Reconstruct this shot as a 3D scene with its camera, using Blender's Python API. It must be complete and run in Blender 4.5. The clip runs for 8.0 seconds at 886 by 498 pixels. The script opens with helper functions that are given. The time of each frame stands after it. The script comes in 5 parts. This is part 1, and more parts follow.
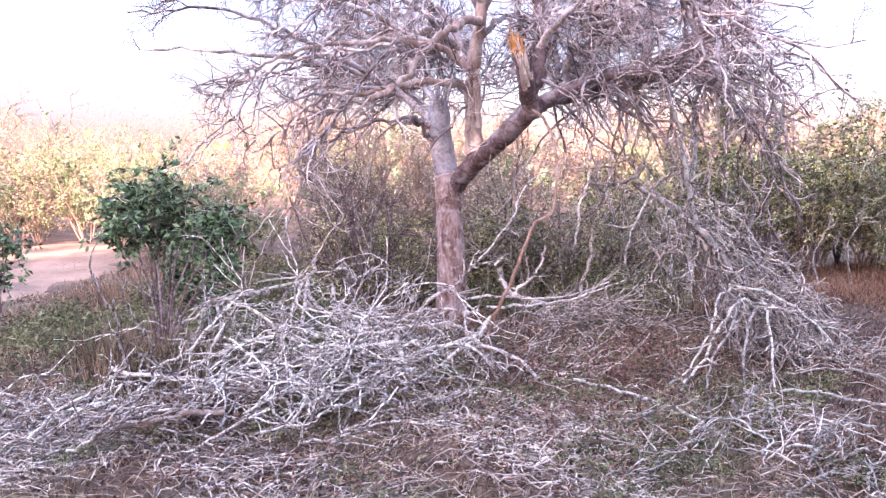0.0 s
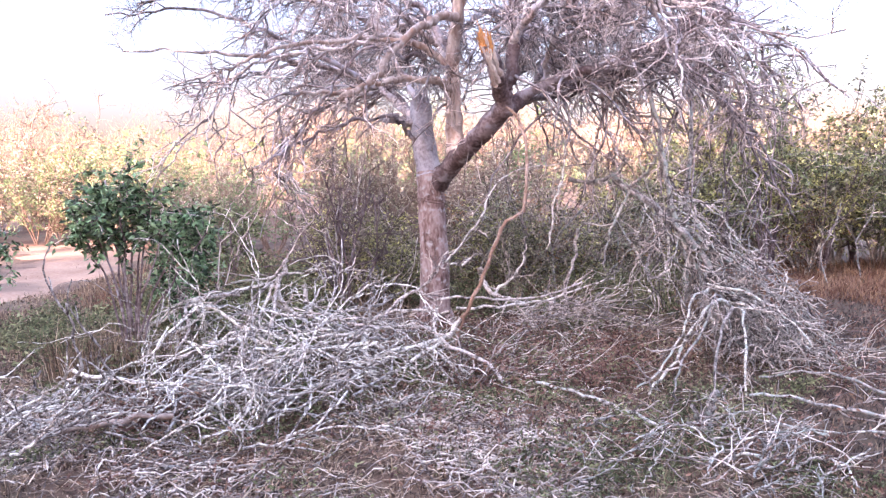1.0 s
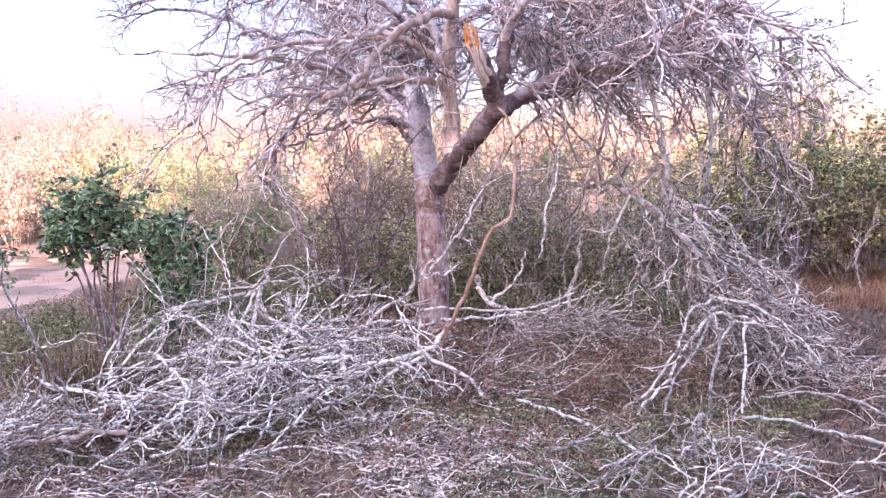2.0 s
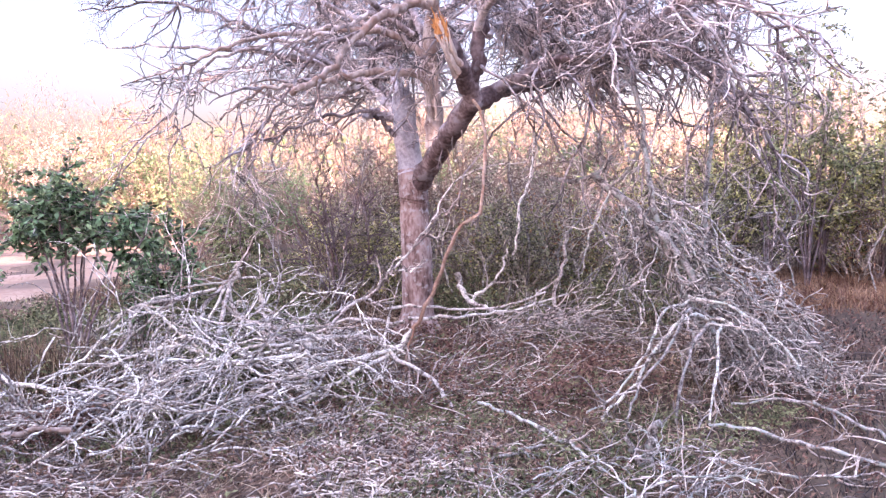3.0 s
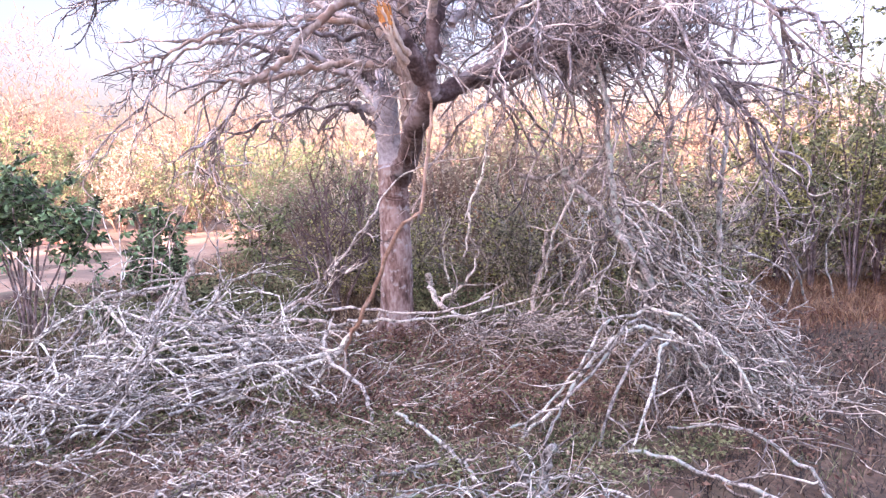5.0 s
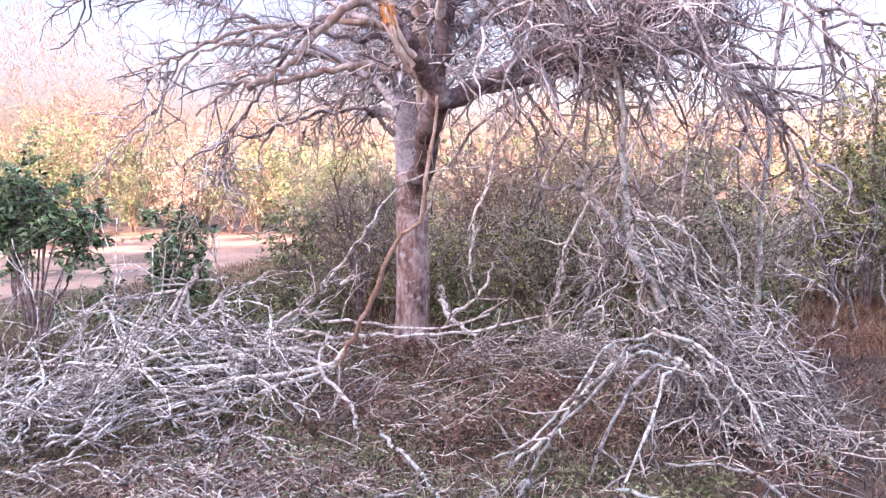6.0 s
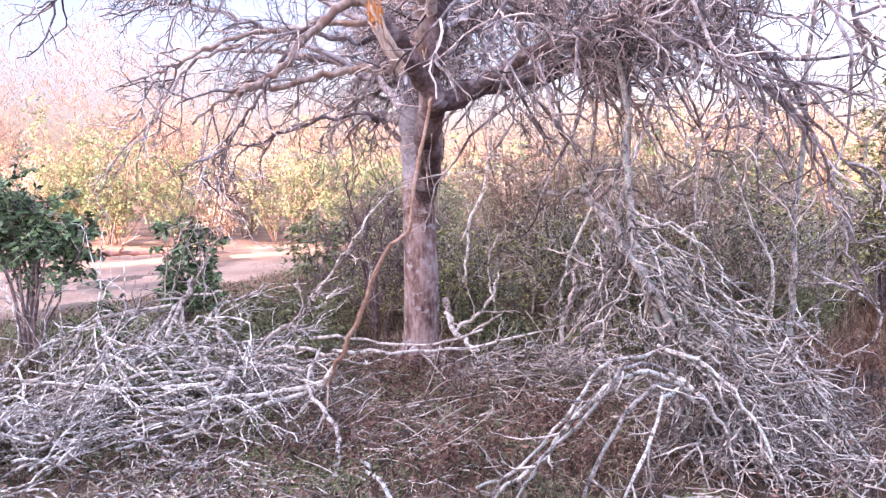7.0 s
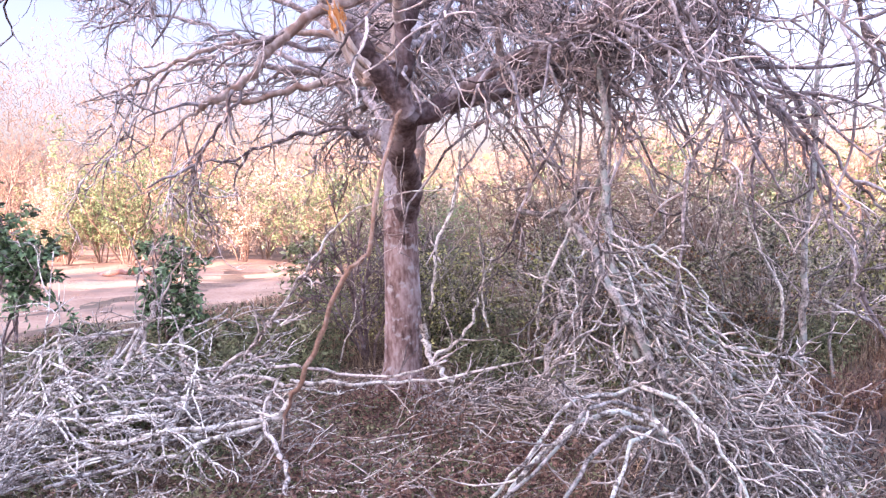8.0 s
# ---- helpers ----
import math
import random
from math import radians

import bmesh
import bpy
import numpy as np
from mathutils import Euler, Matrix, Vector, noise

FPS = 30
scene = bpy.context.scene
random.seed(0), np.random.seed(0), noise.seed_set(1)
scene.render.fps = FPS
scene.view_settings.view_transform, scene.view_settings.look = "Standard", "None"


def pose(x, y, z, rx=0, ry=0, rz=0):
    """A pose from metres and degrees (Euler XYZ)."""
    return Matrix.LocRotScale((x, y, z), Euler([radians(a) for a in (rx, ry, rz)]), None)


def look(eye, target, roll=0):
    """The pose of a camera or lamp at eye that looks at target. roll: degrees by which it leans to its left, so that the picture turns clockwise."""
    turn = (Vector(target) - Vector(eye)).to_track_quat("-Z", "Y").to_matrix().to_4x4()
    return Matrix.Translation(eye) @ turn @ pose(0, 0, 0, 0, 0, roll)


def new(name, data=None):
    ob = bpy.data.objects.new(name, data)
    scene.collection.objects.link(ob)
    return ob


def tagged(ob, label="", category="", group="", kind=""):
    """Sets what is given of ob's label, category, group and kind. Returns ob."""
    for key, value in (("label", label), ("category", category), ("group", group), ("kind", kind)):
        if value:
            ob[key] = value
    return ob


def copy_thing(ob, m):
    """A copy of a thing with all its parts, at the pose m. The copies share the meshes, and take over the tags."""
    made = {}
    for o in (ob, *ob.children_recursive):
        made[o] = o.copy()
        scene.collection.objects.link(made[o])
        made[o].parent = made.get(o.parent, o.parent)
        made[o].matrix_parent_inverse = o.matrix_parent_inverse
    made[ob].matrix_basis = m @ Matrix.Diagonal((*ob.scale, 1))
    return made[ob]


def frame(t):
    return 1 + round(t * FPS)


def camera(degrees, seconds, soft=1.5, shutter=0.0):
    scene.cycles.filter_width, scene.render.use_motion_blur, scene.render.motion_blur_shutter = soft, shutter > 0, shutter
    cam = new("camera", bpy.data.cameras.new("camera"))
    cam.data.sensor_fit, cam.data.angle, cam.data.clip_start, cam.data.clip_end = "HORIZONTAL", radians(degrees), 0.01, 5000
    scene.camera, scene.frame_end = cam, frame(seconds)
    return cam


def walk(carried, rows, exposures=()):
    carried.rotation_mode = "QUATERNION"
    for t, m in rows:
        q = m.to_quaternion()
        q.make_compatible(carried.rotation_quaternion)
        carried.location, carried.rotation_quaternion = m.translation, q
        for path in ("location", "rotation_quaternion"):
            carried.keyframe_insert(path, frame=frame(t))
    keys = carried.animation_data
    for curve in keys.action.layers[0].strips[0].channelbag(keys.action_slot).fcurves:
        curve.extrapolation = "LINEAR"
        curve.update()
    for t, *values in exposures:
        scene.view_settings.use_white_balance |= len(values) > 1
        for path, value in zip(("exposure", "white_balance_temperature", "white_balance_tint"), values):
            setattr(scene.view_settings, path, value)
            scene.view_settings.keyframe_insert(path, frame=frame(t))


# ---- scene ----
cam = camera(52.7, 8.0, soft=1.35)
PATH = [
    (0, (0.411, 0.093, 1.414), (0.342, 2.083, 1.231), -0.6),
    (0.5, (0.669, 0.14, 1.4), (0.553, 2.128, 1.215), -0.9),
    (1, (0.95, 0.224, 1.433), (0.781, 2.207, 1.241), -1.2),
    (1.5, (1.202, 0.41, 1.472), (0.978, 2.388, 1.272), -1.4),
    (1.7, (1.301, 0.488, 1.464), (1.051, 2.462, 1.269), -1.5),
    (2.8, (1.807, 0.808, 1.437), (1.396, 2.756, 1.245), -1.2),
    (3, (1.927, 0.855, 1.428), (1.52, 2.803, 1.231), -1.4),
    (3.5, (2.314, 0.938, 1.376), (1.905, 2.885, 1.171), -2.1),
    (4, (2.55, 1.081, 1.38), (2.068, 3.01, 1.165), -2.4),
    (4.5, (2.773, 1.286, 1.376), (2.181, 3.185, 1.171), -1.9),
    (4.7, (2.843, 1.362, 1.385), (2.218, 3.251, 1.182), -1.6),
    (5.8, (3.211, 1.832, 1.42), (2.411, 3.655, 1.228), -0.2),
    (6, (3.268, 1.921, 1.416), (2.435, 3.73, 1.227), -0.2),
    (6.5, (3.403, 2.16, 1.428), (2.483, 3.926, 1.241), -0.8),
    (7, (3.492, 2.396, 1.404), (2.53, 4.141, 1.232), -1.2),
    (7.5, (3.559, 2.663, 1.378), (2.568, 4.393, 1.227), -1.4),
    (8, (3.643, 2.92, 1.382), (2.604, 4.625, 1.257), -1.0),
]
walk(cam, [(t, look(eye, target, roll)) for t, eye, target, roll in PATH], exposures=[(0, 4.0, 6450, 43), (0.5, 4.0, 6480, 33), (1, 4.0, 6480, 37), (1.5, 4.0, 6430, 43), (4, 4.0, 6430, 43), (4.5, 4.0, 6500, 41), (6, 4.02, 6600, 40), (8, 4.04, 6520, 42)])

# ---- world, sun, exposure ----
SUN_EL, SUN_AZ = radians(13.0), radians(-152.0)   # azimuth from +y, clockwise seen from above
sun_dir = Vector((math.sin(SUN_AZ) * math.cos(SUN_EL), math.cos(SUN_AZ) * math.cos(SUN_EL), math.sin(SUN_EL)))
world = bpy.data.worlds.new("world")
world.use_nodes = True
scene.world = world
wn = world.node_tree
sky = wn.nodes.new("ShaderNodeTexSky")
sky.sky_type, sky.sun_disc, sky.sun_elevation, sky.sun_rotation = "NISHITA", False, SUN_EL, SUN_AZ
sky.air_density, sky.dust_density, sky.ozone_density = 1.0, 1.2, 1.3
# hazy dusk painted into the sky colour: pinker and dimmer towards the whole horizon
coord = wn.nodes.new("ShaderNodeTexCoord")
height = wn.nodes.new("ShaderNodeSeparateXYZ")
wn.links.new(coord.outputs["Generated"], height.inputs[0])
haze_tint = wn.nodes.new("ShaderNodeValToRGB")
haze_tint.color_ramp.interpolation = "EASE"
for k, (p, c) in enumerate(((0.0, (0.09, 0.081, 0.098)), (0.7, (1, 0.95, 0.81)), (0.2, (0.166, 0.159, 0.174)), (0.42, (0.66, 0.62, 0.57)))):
    e = haze_tint.color_ramp.elements[k] if k < 2 else haze_tint.color_ramp.elements.new(p)
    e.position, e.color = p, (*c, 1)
wn.links.new(height.outputs["Z"], haze_tint.inputs["Fac"])
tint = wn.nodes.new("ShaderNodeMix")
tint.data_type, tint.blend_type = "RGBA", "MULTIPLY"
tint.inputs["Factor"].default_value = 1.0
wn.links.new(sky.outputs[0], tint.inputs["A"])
wn.links.new(haze_tint.outputs["Color"], tint.inputs["B"])
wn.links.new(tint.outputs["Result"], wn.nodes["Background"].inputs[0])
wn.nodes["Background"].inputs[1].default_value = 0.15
sun = new("sun", bpy.data.lights.new("sun", "SUN"))
sun.data.energy, sun.data.angle, sun.data.color = 2.8, radians(0.53), (1.0, 0.79, 0.60)
sun.rotation_euler = sun_dir.to_track_quat("Z", "Y").to_euler()


# ---- materials ----
def material(name, stops, scale=6.0, rough=0.85, bump=0.3, fine=40.0, stretch=(1, 1, 1), per="none", amount=0.35, translucent=0.0, detail=6.0, patch=None, span=(0.36, 0.68)):
    """Two scales of noise choose a colour between the stops; per-piece brightness variation; relief from the fine noise."""
    m = bpy.data.materials.new(name)
    m.use_nodes = True
    nt = m.node_tree
    n, l = nt.nodes, nt.links
    bsdf = n["Principled BSDF"]
    bsdf.inputs["Roughness"].default_value = rough
    bsdf.inputs["Specular IOR Level"].default_value = 0.25
    co = n.new("ShaderNodeTexCoord")
    mp = n.new("ShaderNodeMapping")
    mp.inputs["Scale"].default_value = stretch
    l.new(co.outputs["Object"], mp.inputs["Vector"])
    big = n.new("ShaderNodeTexNoise")
    big.inputs["Scale"].default_value, big.inputs["Detail"].default_value = scale, detail
    small = n.new("ShaderNodeTexNoise")
    small.inputs["Scale"].default_value, small.inputs["Detail"].default_value = fine, 4.0
    for t in (big, small):
        l.new(mp.outputs[0], t.inputs["Vector"])
    mix = n.new("ShaderNodeMath")
    mix.operation = "MULTIPLY_ADD"
    mix.inputs[1].default_value = 0.45
    l.new(small.outputs["Fac"], mix.inputs[0])
    half = n.new("ShaderNodeMath")
    half.operation = "MULTIPLY"
    half.inputs[1].default_value = 0.6
    l.new(big.outputs["Fac"], half.inputs[0])
    l.new(half.outputs[0], mix.inputs[2])
    ramp = n.new("ShaderNodeValToRGB")
    el = ramp.color_ramp.elements
    lo, hi = span
    for i, c in enumerate(stops):
        p = lo + (hi - lo) * i / max(1, len(stops) - 1)
        e = el[i] if i < 2 else el.new(p)
        e.position = p
        e.color = (*c, 1)
    l.new(mix.outputs[0], ramp.inputs["Fac"])
    colour = ramp.outputs["Color"]
    if patch:
        pc, pscale, plo, phi = patch
        pn = n.new("ShaderNodeTexNoise")
        pn.inputs["Scale"].default_value, pn.inputs["Detail"].default_value = pscale, 5.0
        l.new(co.outputs["Object"], pn.inputs["Vector"])
        mr = n.new("ShaderNodeMapRange")
        mr.inputs["From Min"].default_value, mr.inputs["From Max"].default_value = plo, phi
        l.new(pn.outputs["Fac"], mr.inputs["Value"])
        pm = n.new("ShaderNodeMix")
        pm.data_type = "RGBA"
        l.new(mr.outputs[0], pm.inputs["Factor"])
        l.new(colour, pm.inputs["A"])
        pm.inputs["B"].default_value = (*pc, 1)
        colour = pm.outputs["Result"]
    if per != "none":
        if per == "object":
            src = n.new("ShaderNodeObjectInfo").outputs["Random"]
        else:
            src = n.new("ShaderNodeNewGeometry").outputs["Random Per Island"]
        vr = n.new("ShaderNodeMapRange")
        vr.interpolation_type = "SMOOTHSTEP"
        vr.inputs["From Min"].default_value, vr.inputs["From Max"].default_value = 0.15, 0.85
        vr.inputs["To Min"].default_value, vr.inputs["To Max"].default_value = 1 - amount, 1 + amount
        l.new(src, vr.inputs["Value"])
        hsv = n.new("ShaderNodeHueSaturation")
        l.new(vr.outputs[0], hsv.inputs["Value"])
        hue = n.new("ShaderNodeMapRange")
        hue.inputs["To Min"].default_value, hue.inputs["To Max"].default_value = 0.485, 0.515
        l.new(src, hue.inputs["Value"])
        l.new(hue.outputs[0], hsv.inputs["Hue"])
        l.new(colour, hsv.inputs["Color"])
        colour = hsv.outputs["Color"]
    l.new(colour, bsdf.inputs["Base Color"])
    if bump:
        b = n.new("ShaderNodeBump")
        b.inputs["Strength"].default_value, b.inputs["Distance"].default_value = bump, 0.01
        l.new(mix.outputs[0], b.inputs["Height"])
        l.new(b.outputs[0], bsdf.inputs["Normal"])
    if translucent:
        tr = n.new("ShaderNodeBsdfTranslucent")
        l.new(colour, tr.inputs["Color"])
        mx = n.new("ShaderNodeMixShader")
        mx.inputs[0].default_value = translucent
        l.new(bsdf.outputs[0], mx.inputs[1])
        l.new(tr.outputs[0], mx.inputs[2])
        l.new(mx.outputs[0], n["Material Output"].inputs["Surface"])
    return m


BARK = material("trunk_bark", [(0.11, 0.0589, 0.0475), (0.28, 0.171, 0.147), (0.47, 0.337, 0.304)], 9, 0.9, 1.0, 42, (1, 1, 0.4), patch=((0.50, 0.43, 0.405), 21, 0.55, 0.68), span=(0.40, 0.62))
DARKBARK = material("limb_bark", [(0.104, 0.0732, 0.0671), (0.305, 0.232, 0.22), (0.634, 0.525, 0.494)], 7, 0.9, 0.8, 45, per="object", amount=0.3, patch=((0.52, 0.47, 0.49), 8, 0.55, 0.67), span=(0.41, 0.63))
LIMBBARK = material("old_limb_bark", [(0.09, 0.055, 0.052), (0.19, 0.125, 0.118), (0.34, 0.255, 0.25)], 7, 0.9, 0.9, 40, per="object", amount=0.2, patch=((0.40, 0.34, 0.345), 9, 0.58, 0.68), span=(0.41, 0.63))
TANBARK = material("peeling_tan_bark", [(0.26, 0.17, 0.14), (0.45, 0.335, 0.285), (0.62, 0.50, 0.44)], 7, 0.85, 0.9, 40, (1, 1, 0.5), patch=((0.33, 0.20, 0.15), 8, 0.52, 0.64), span=(0.41, 0.63))
TWIG = material("twig_bark", [(0.118, 0.0771, 0.0689), (0.461, 0.355, 0.323), (0.857, 0.72, 0.668)], 9, 0.85, 0.2, 60, per="island", amount=0.72)
BROWNTWIG = material("shrub_twig", [(0.084, 0.0582, 0.0459), (0.336, 0.258, 0.207), (0.784, 0.672, 0.571)], 9, 0.85, 0.2, 60, per="island", amount=0.75)
PALE = material("dry_wood", [(0.104, 0.0738, 0.0611), (0.449, 0.368, 0.319), (0.837, 0.748, 0.658)], 24, 0.85, 0.8, 95, per="object", amount=0.38, span=(0.42, 0.61))
PALETWIG = material("dry_twigs", [(0.14, 0.0905, 0.0728), (0.449, 0.345, 0.294), (0.793, 0.658, 0.576)], 10, 0.85, 0.3, 60, per="island", amount=0.6)
LITTERTWIG = material("litter_twigs", [(0.11, 0.0592, 0.0416), (0.341, 0.224, 0.166), (0.649, 0.486, 0.386)], 10, 0.85, 0.2, 60, per="island", amount=0.7)
STUBBARK = material("stub_bark", [(0.24, 0.20, 0.21), (0.42, 0.37, 0.38), (0.58, 0.53, 0.54)], 6, 0.9, 0.7, 40, span=(0.41, 0.63))
LICHEN = material("lichen_wood", [(0.0764, 0.0561, 0.048), (0.334, 0.277, 0.24), (0.688, 0.588, 0.516)], 26, 0.9, 0.9, 110, per="object", amount=0.3, patch=((0.37, 0.375, 0.32), 20, 0.52, 0.62), span=(0.42, 0.61))
REDBARK = material("peeled_bark", [(0.17, 0.078, 0.053), (0.32, 0.17, 0.125), (0.48, 0.32, 0.265)], 8, 0.85, 0.4, 50, per="object", amount=0.15)
TORN = material("torn_wood", [(0.30, 0.085, 0.025), (0.62, 0.25, 0.075), (0.80, 0.46, 0.22)], 9, 0.8, 0.8, 60, (1, 1, 0.2))
SPLIT = material("split_wood", [(0.42, 0.28, 0.22), (0.64, 0.49, 0.41), (0.80, 0.68, 0.59)], 7, 0.8, 0.8, 60, (1, 1, 0.2))
SOIL = material("soil", [(0.0644, 0.035, 0.0232), (0.136, 0.0775, 0.0519), (0.258, 0.156, 0.106)], 1.3, 0.95, 0.8, 26, patch=((0.165, 0.125, 0.08), 0.9, 0.5, 0.78))
SAND = material("road_sand", [(0.26, 0.141, 0.0929), (0.354, 0.204, 0.138), (0.447, 0.281, 0.196)], 1.1, 0.95, 0.7, 22, patch=((0.20, 0.122, 0.088), 0.8, 0.5, 0.66))
LITTER = material("leaf_litter", [(0.06, 0.033, 0.0234), (0.15, 0.0921, 0.063), (0.31, 0.213, 0.162)], 6, 0.9, 0.0, 30, per="island", amount=0.6)
GRASS = material("dry_grass", [(0.108, 0.0602, 0.039), (0.279, 0.176, 0.115), (0.495, 0.353, 0.25)], 3, 0.85, 0.0, 20, per="island", amount=0.6, translucent=0.2)
BROWNGRASS = material("brown_grass", [(0.026, 0.018, 0.0158), (0.052, 0.0365, 0.032), (0.105, 0.074, 0.065)], 3, 0.85, 0.0, 20, per="island", amount=0.5, translucent=0.2)
STRAW = material("orange_straw", [(0.155, 0.0672, 0.0426), (0.31, 0.151, 0.0896), (0.466, 0.28, 0.179)], 3, 0.85, 0.0, 20, per="island", amount=0.4, translucent=0.25)
RUST = material("rust_herb", [(0.124, 0.06, 0.044), (0.245, 0.124, 0.092), (0.385, 0.228, 0.18)], 4, 0.85, 0.0, 20, per="island", amount=0.5, translucent=0.25)
HERB = material("grey_green_herb", [(0.0739, 0.0804, 0.0408), (0.181, 0.179, 0.0888), (0.403, 0.362, 0.204)], 4, 0.8, 0.0, 20, per="island", amount=0.5, translucent=0.25)
LEAF = material("green_leaf", [(0.06, 0.115, 0.05), (0.15, 0.225, 0.11), (0.33, 0.41, 0.235)], 5, 0.38, 0.0, 30, per="island", amount=0.75, translucent=0.3)
LEAFPIECE = material("green_leaf_blade", [(0.06, 0.115, 0.05), (0.15, 0.225, 0.11), (0.33, 0.41, 0.235)], 5, 0.38, 0.0, 30, per="object", amount=0.75, translucent=0.3)
TWIGPIECE = material("single_twig_bark", [(0.118, 0.0771, 0.0689), (0.461, 0.355, 0.323), (0.857, 0.72, 0.668)], 9, 0.85, 0.2, 60, per="object", amount=0.72)
PALESTEM = material("weathered_pale_stem", [(0.128, 0.0929, 0.0747), (0.512, 0.421, 0.358), (0.787, 0.674, 0.589)], 24, 0.85, 0.9, 95, per="object", amount=0.12, span=(0.42, 0.59))
# distance and low sun put into the colour: pale, pinkish, nearly flat
HAZEWOOD = material("far_sunlit_wood", [(0.284, 0.191, 0.139), (0.338, 0.234, 0.172), (0.392, 0.284, 0.212)], 0.4, 0.9, 0.0, 3, per="island", amount=0.08, translucent=0.5)
GREYTWIG = material("grey_lichened_twig", [(0.108, 0.0795, 0.0678), (0.365, 0.291, 0.254), (0.691, 0.574, 0.502)], 10, 0.85, 0.3, 60, per="island", amount=0.6)
OLIVE = material("olive_leaf", [(0.102, 0.108, 0.0396), (0.33, 0.301, 0.119), (0.755, 0.647, 0.304)], 4, 0.6, 0.0, 30, per="island", amount=0.75, translucent=0.3)
THICKLEAF = material("thicket_leaf", [(0.115, 0.132, 0.066), (0.218, 0.23, 0.11), (0.368, 0.362, 0.198)], 4, 0.6, 0.0, 30, per="island", amount=0.6, translucent=0.3)
YELLOW = material("yellow_green_leaf", [(0.108, 0.158, 0.0675), (0.194, 0.261, 0.122), (0.302, 0.363, 0.188)], 4, 0.65, 0.0, 30, per="island", amount=0.4, translucent=0.3)
DRYLEAF = material("dry_brown_leaf", [(0.121, 0.0783, 0.0449), (0.391, 0.264, 0.156), (0.813, 0.58, 0.387)], 4, 0.8, 0.0, 30, per="island", amount=0.75, translucent=0.25)
GREYOLIVE = material("grey_olive_leaf", [(0.078, 0.0728, 0.0442), (0.247, 0.227, 0.137), (0.546, 0.494, 0.338)], 4, 0.7, 0.0, 30, per="island", amount=0.7, translucent=0.25)
# tan dry leaf made paler: hazy sunlight is put into its colour
PALELEAF = material("pale_tan_leaf", [(0.22, 0.17, 0.115), (0.46, 0.365, 0.28), (0.68, 0.57, 0.46)], 4, 0.8, 0.0, 30, per="island", amount=0.45, translucent=0.3)
RUSTLEAF = material("rusty_dead_leaf", [(0.19, 0.085, 0.045), (0.37, 0.17, 0.09), (0.52, 0.29, 0.17)], 4, 0.8, 0.0, 30, per="island", amount=0.5, translucent=0.25)
PINKTWIG = material("sunlit_twig", [(0.15, 0.09, 0.067), (0.23, 0.15, 0.115), (0.33, 0.235, 0.19)], 6, 0.85, 0.0, 30, per="island", amount=0.3)


# ---- geometry helpers ----
class Buf:
    """Gathers vertices and faces of one mesh."""

    def __init__(self):
        self.v, self.f, self.n = [], [], 0

    def add(self, verts, faces):
        self.v.append(np.asarray(verts, float).reshape(-1, 3))
        self.f.extend([tuple(i + self.n for i in f) for f in faces])
        self.n += len(self.v[-1])


def unit(v):
    v = np.asarray(v, float)
    return v / max(1e-9, float(np.linalg.norm(v)))


def tube(buf, pts, r0, r1, sides=5, lump=0.0, rng=None, caps=True, power=1.0):
    pts = np.asarray(pts, float)
    n = len(pts)
    t = np.gradient(pts, axis=0)
    t /= np.linalg.norm(t, axis=1)[:, None] + 1e-9
    mean = unit(pts[-1] - pts[0])
    ref = np.eye(3)[int(np.argmin(np.abs(mean)))]
    u = np.cross(t, ref)
    u /= np.linalg.norm(u, axis=1)[:, None] + 1e-9
    v = np.cross(t, u)
    a = np.arange(sides) * 2 * math.pi / sides
    r = r0 + (r1 - r0) * np.linspace(0, 1, n) ** power
    rr = np.repeat(r[:, None], sides, 1)
    if lump and rng is not None:
        rr = rr * (1 + lump * rng.normal(0, 1, (n, 1))) * (1 + 0.6 * lump * rng.normal(0, 1, (n, sides)))
    ring = pts[:, None] + rr[..., None] * (np.cos(a)[None, :, None] * u[:, None] + np.sin(a)[None, :, None] * v[:, None])
    faces = []
    for i in range(n - 1):
        for j in range(sides):
            k = (j + 1) % sides
            faces.append((i * sides + j, i * sides + k, (i + 1) * sides + k, (i + 1) * sides + j))
    if caps:
        faces.append(tuple(range(sides)))
        faces.append(tuple(range((n - 1) * sides, n * sides)))
    buf.add(ring.reshape(-1, 3), faces)


def offshoot(buf, root, pts, r0, r1, sides=5):
    """A side shoot that grows out of one vertex of what is already in the buffer."""
    pts = np.asarray(pts, float)
    pts = np.vstack([pts[0] + (pts[1] - pts[0]) * 0.06, pts[1:]])
    first = buf.n
    tube(buf, pts, r0, r1, sides, caps=False)
    for j in range(sides):
        buf.f.append((root, first + (j + 1) % sides, first + j))


def spline(points, n):
    """A smooth line through a few control points (Catmull-Rom)."""
    p = np.asarray(points, float)
    p = np.vstack([2 * p[0] - p[1], p, 2 * p[-1] - p[-2]])
    out = []
    for s in np.linspace(0, len(p) - 3 - 1e-6, n):
        i = int(s)
        f = s - i
        a, b, c, d = p[i:i + 4]
        out.append(0.5 * (2 * b + (c - a) * f + (2 * a - 5 * b + 4 * c - d) * f * f + (3 * b - a - 3 * c + d) * f ** 3))
    return np.array(out)


def roughen(pts, rng, amp):
    """Small kinks along a line, none at its start."""
    k = rng.normal(0, amp, pts.shape)
    k[0] = 0
    return pts + k


def wander(rng, start, way, length, n=6, wig=0.2, droop=0.0):
    d, p = unit(way), np.array(start, float)
    out = [p.copy()]
    for _ in range(n):
        d = unit(d + rng.normal(0, wig, 3) + np.array((0, 0, -droop)))
        p = p + d * length / n
        out.append(p.copy())
    return np.array(out)


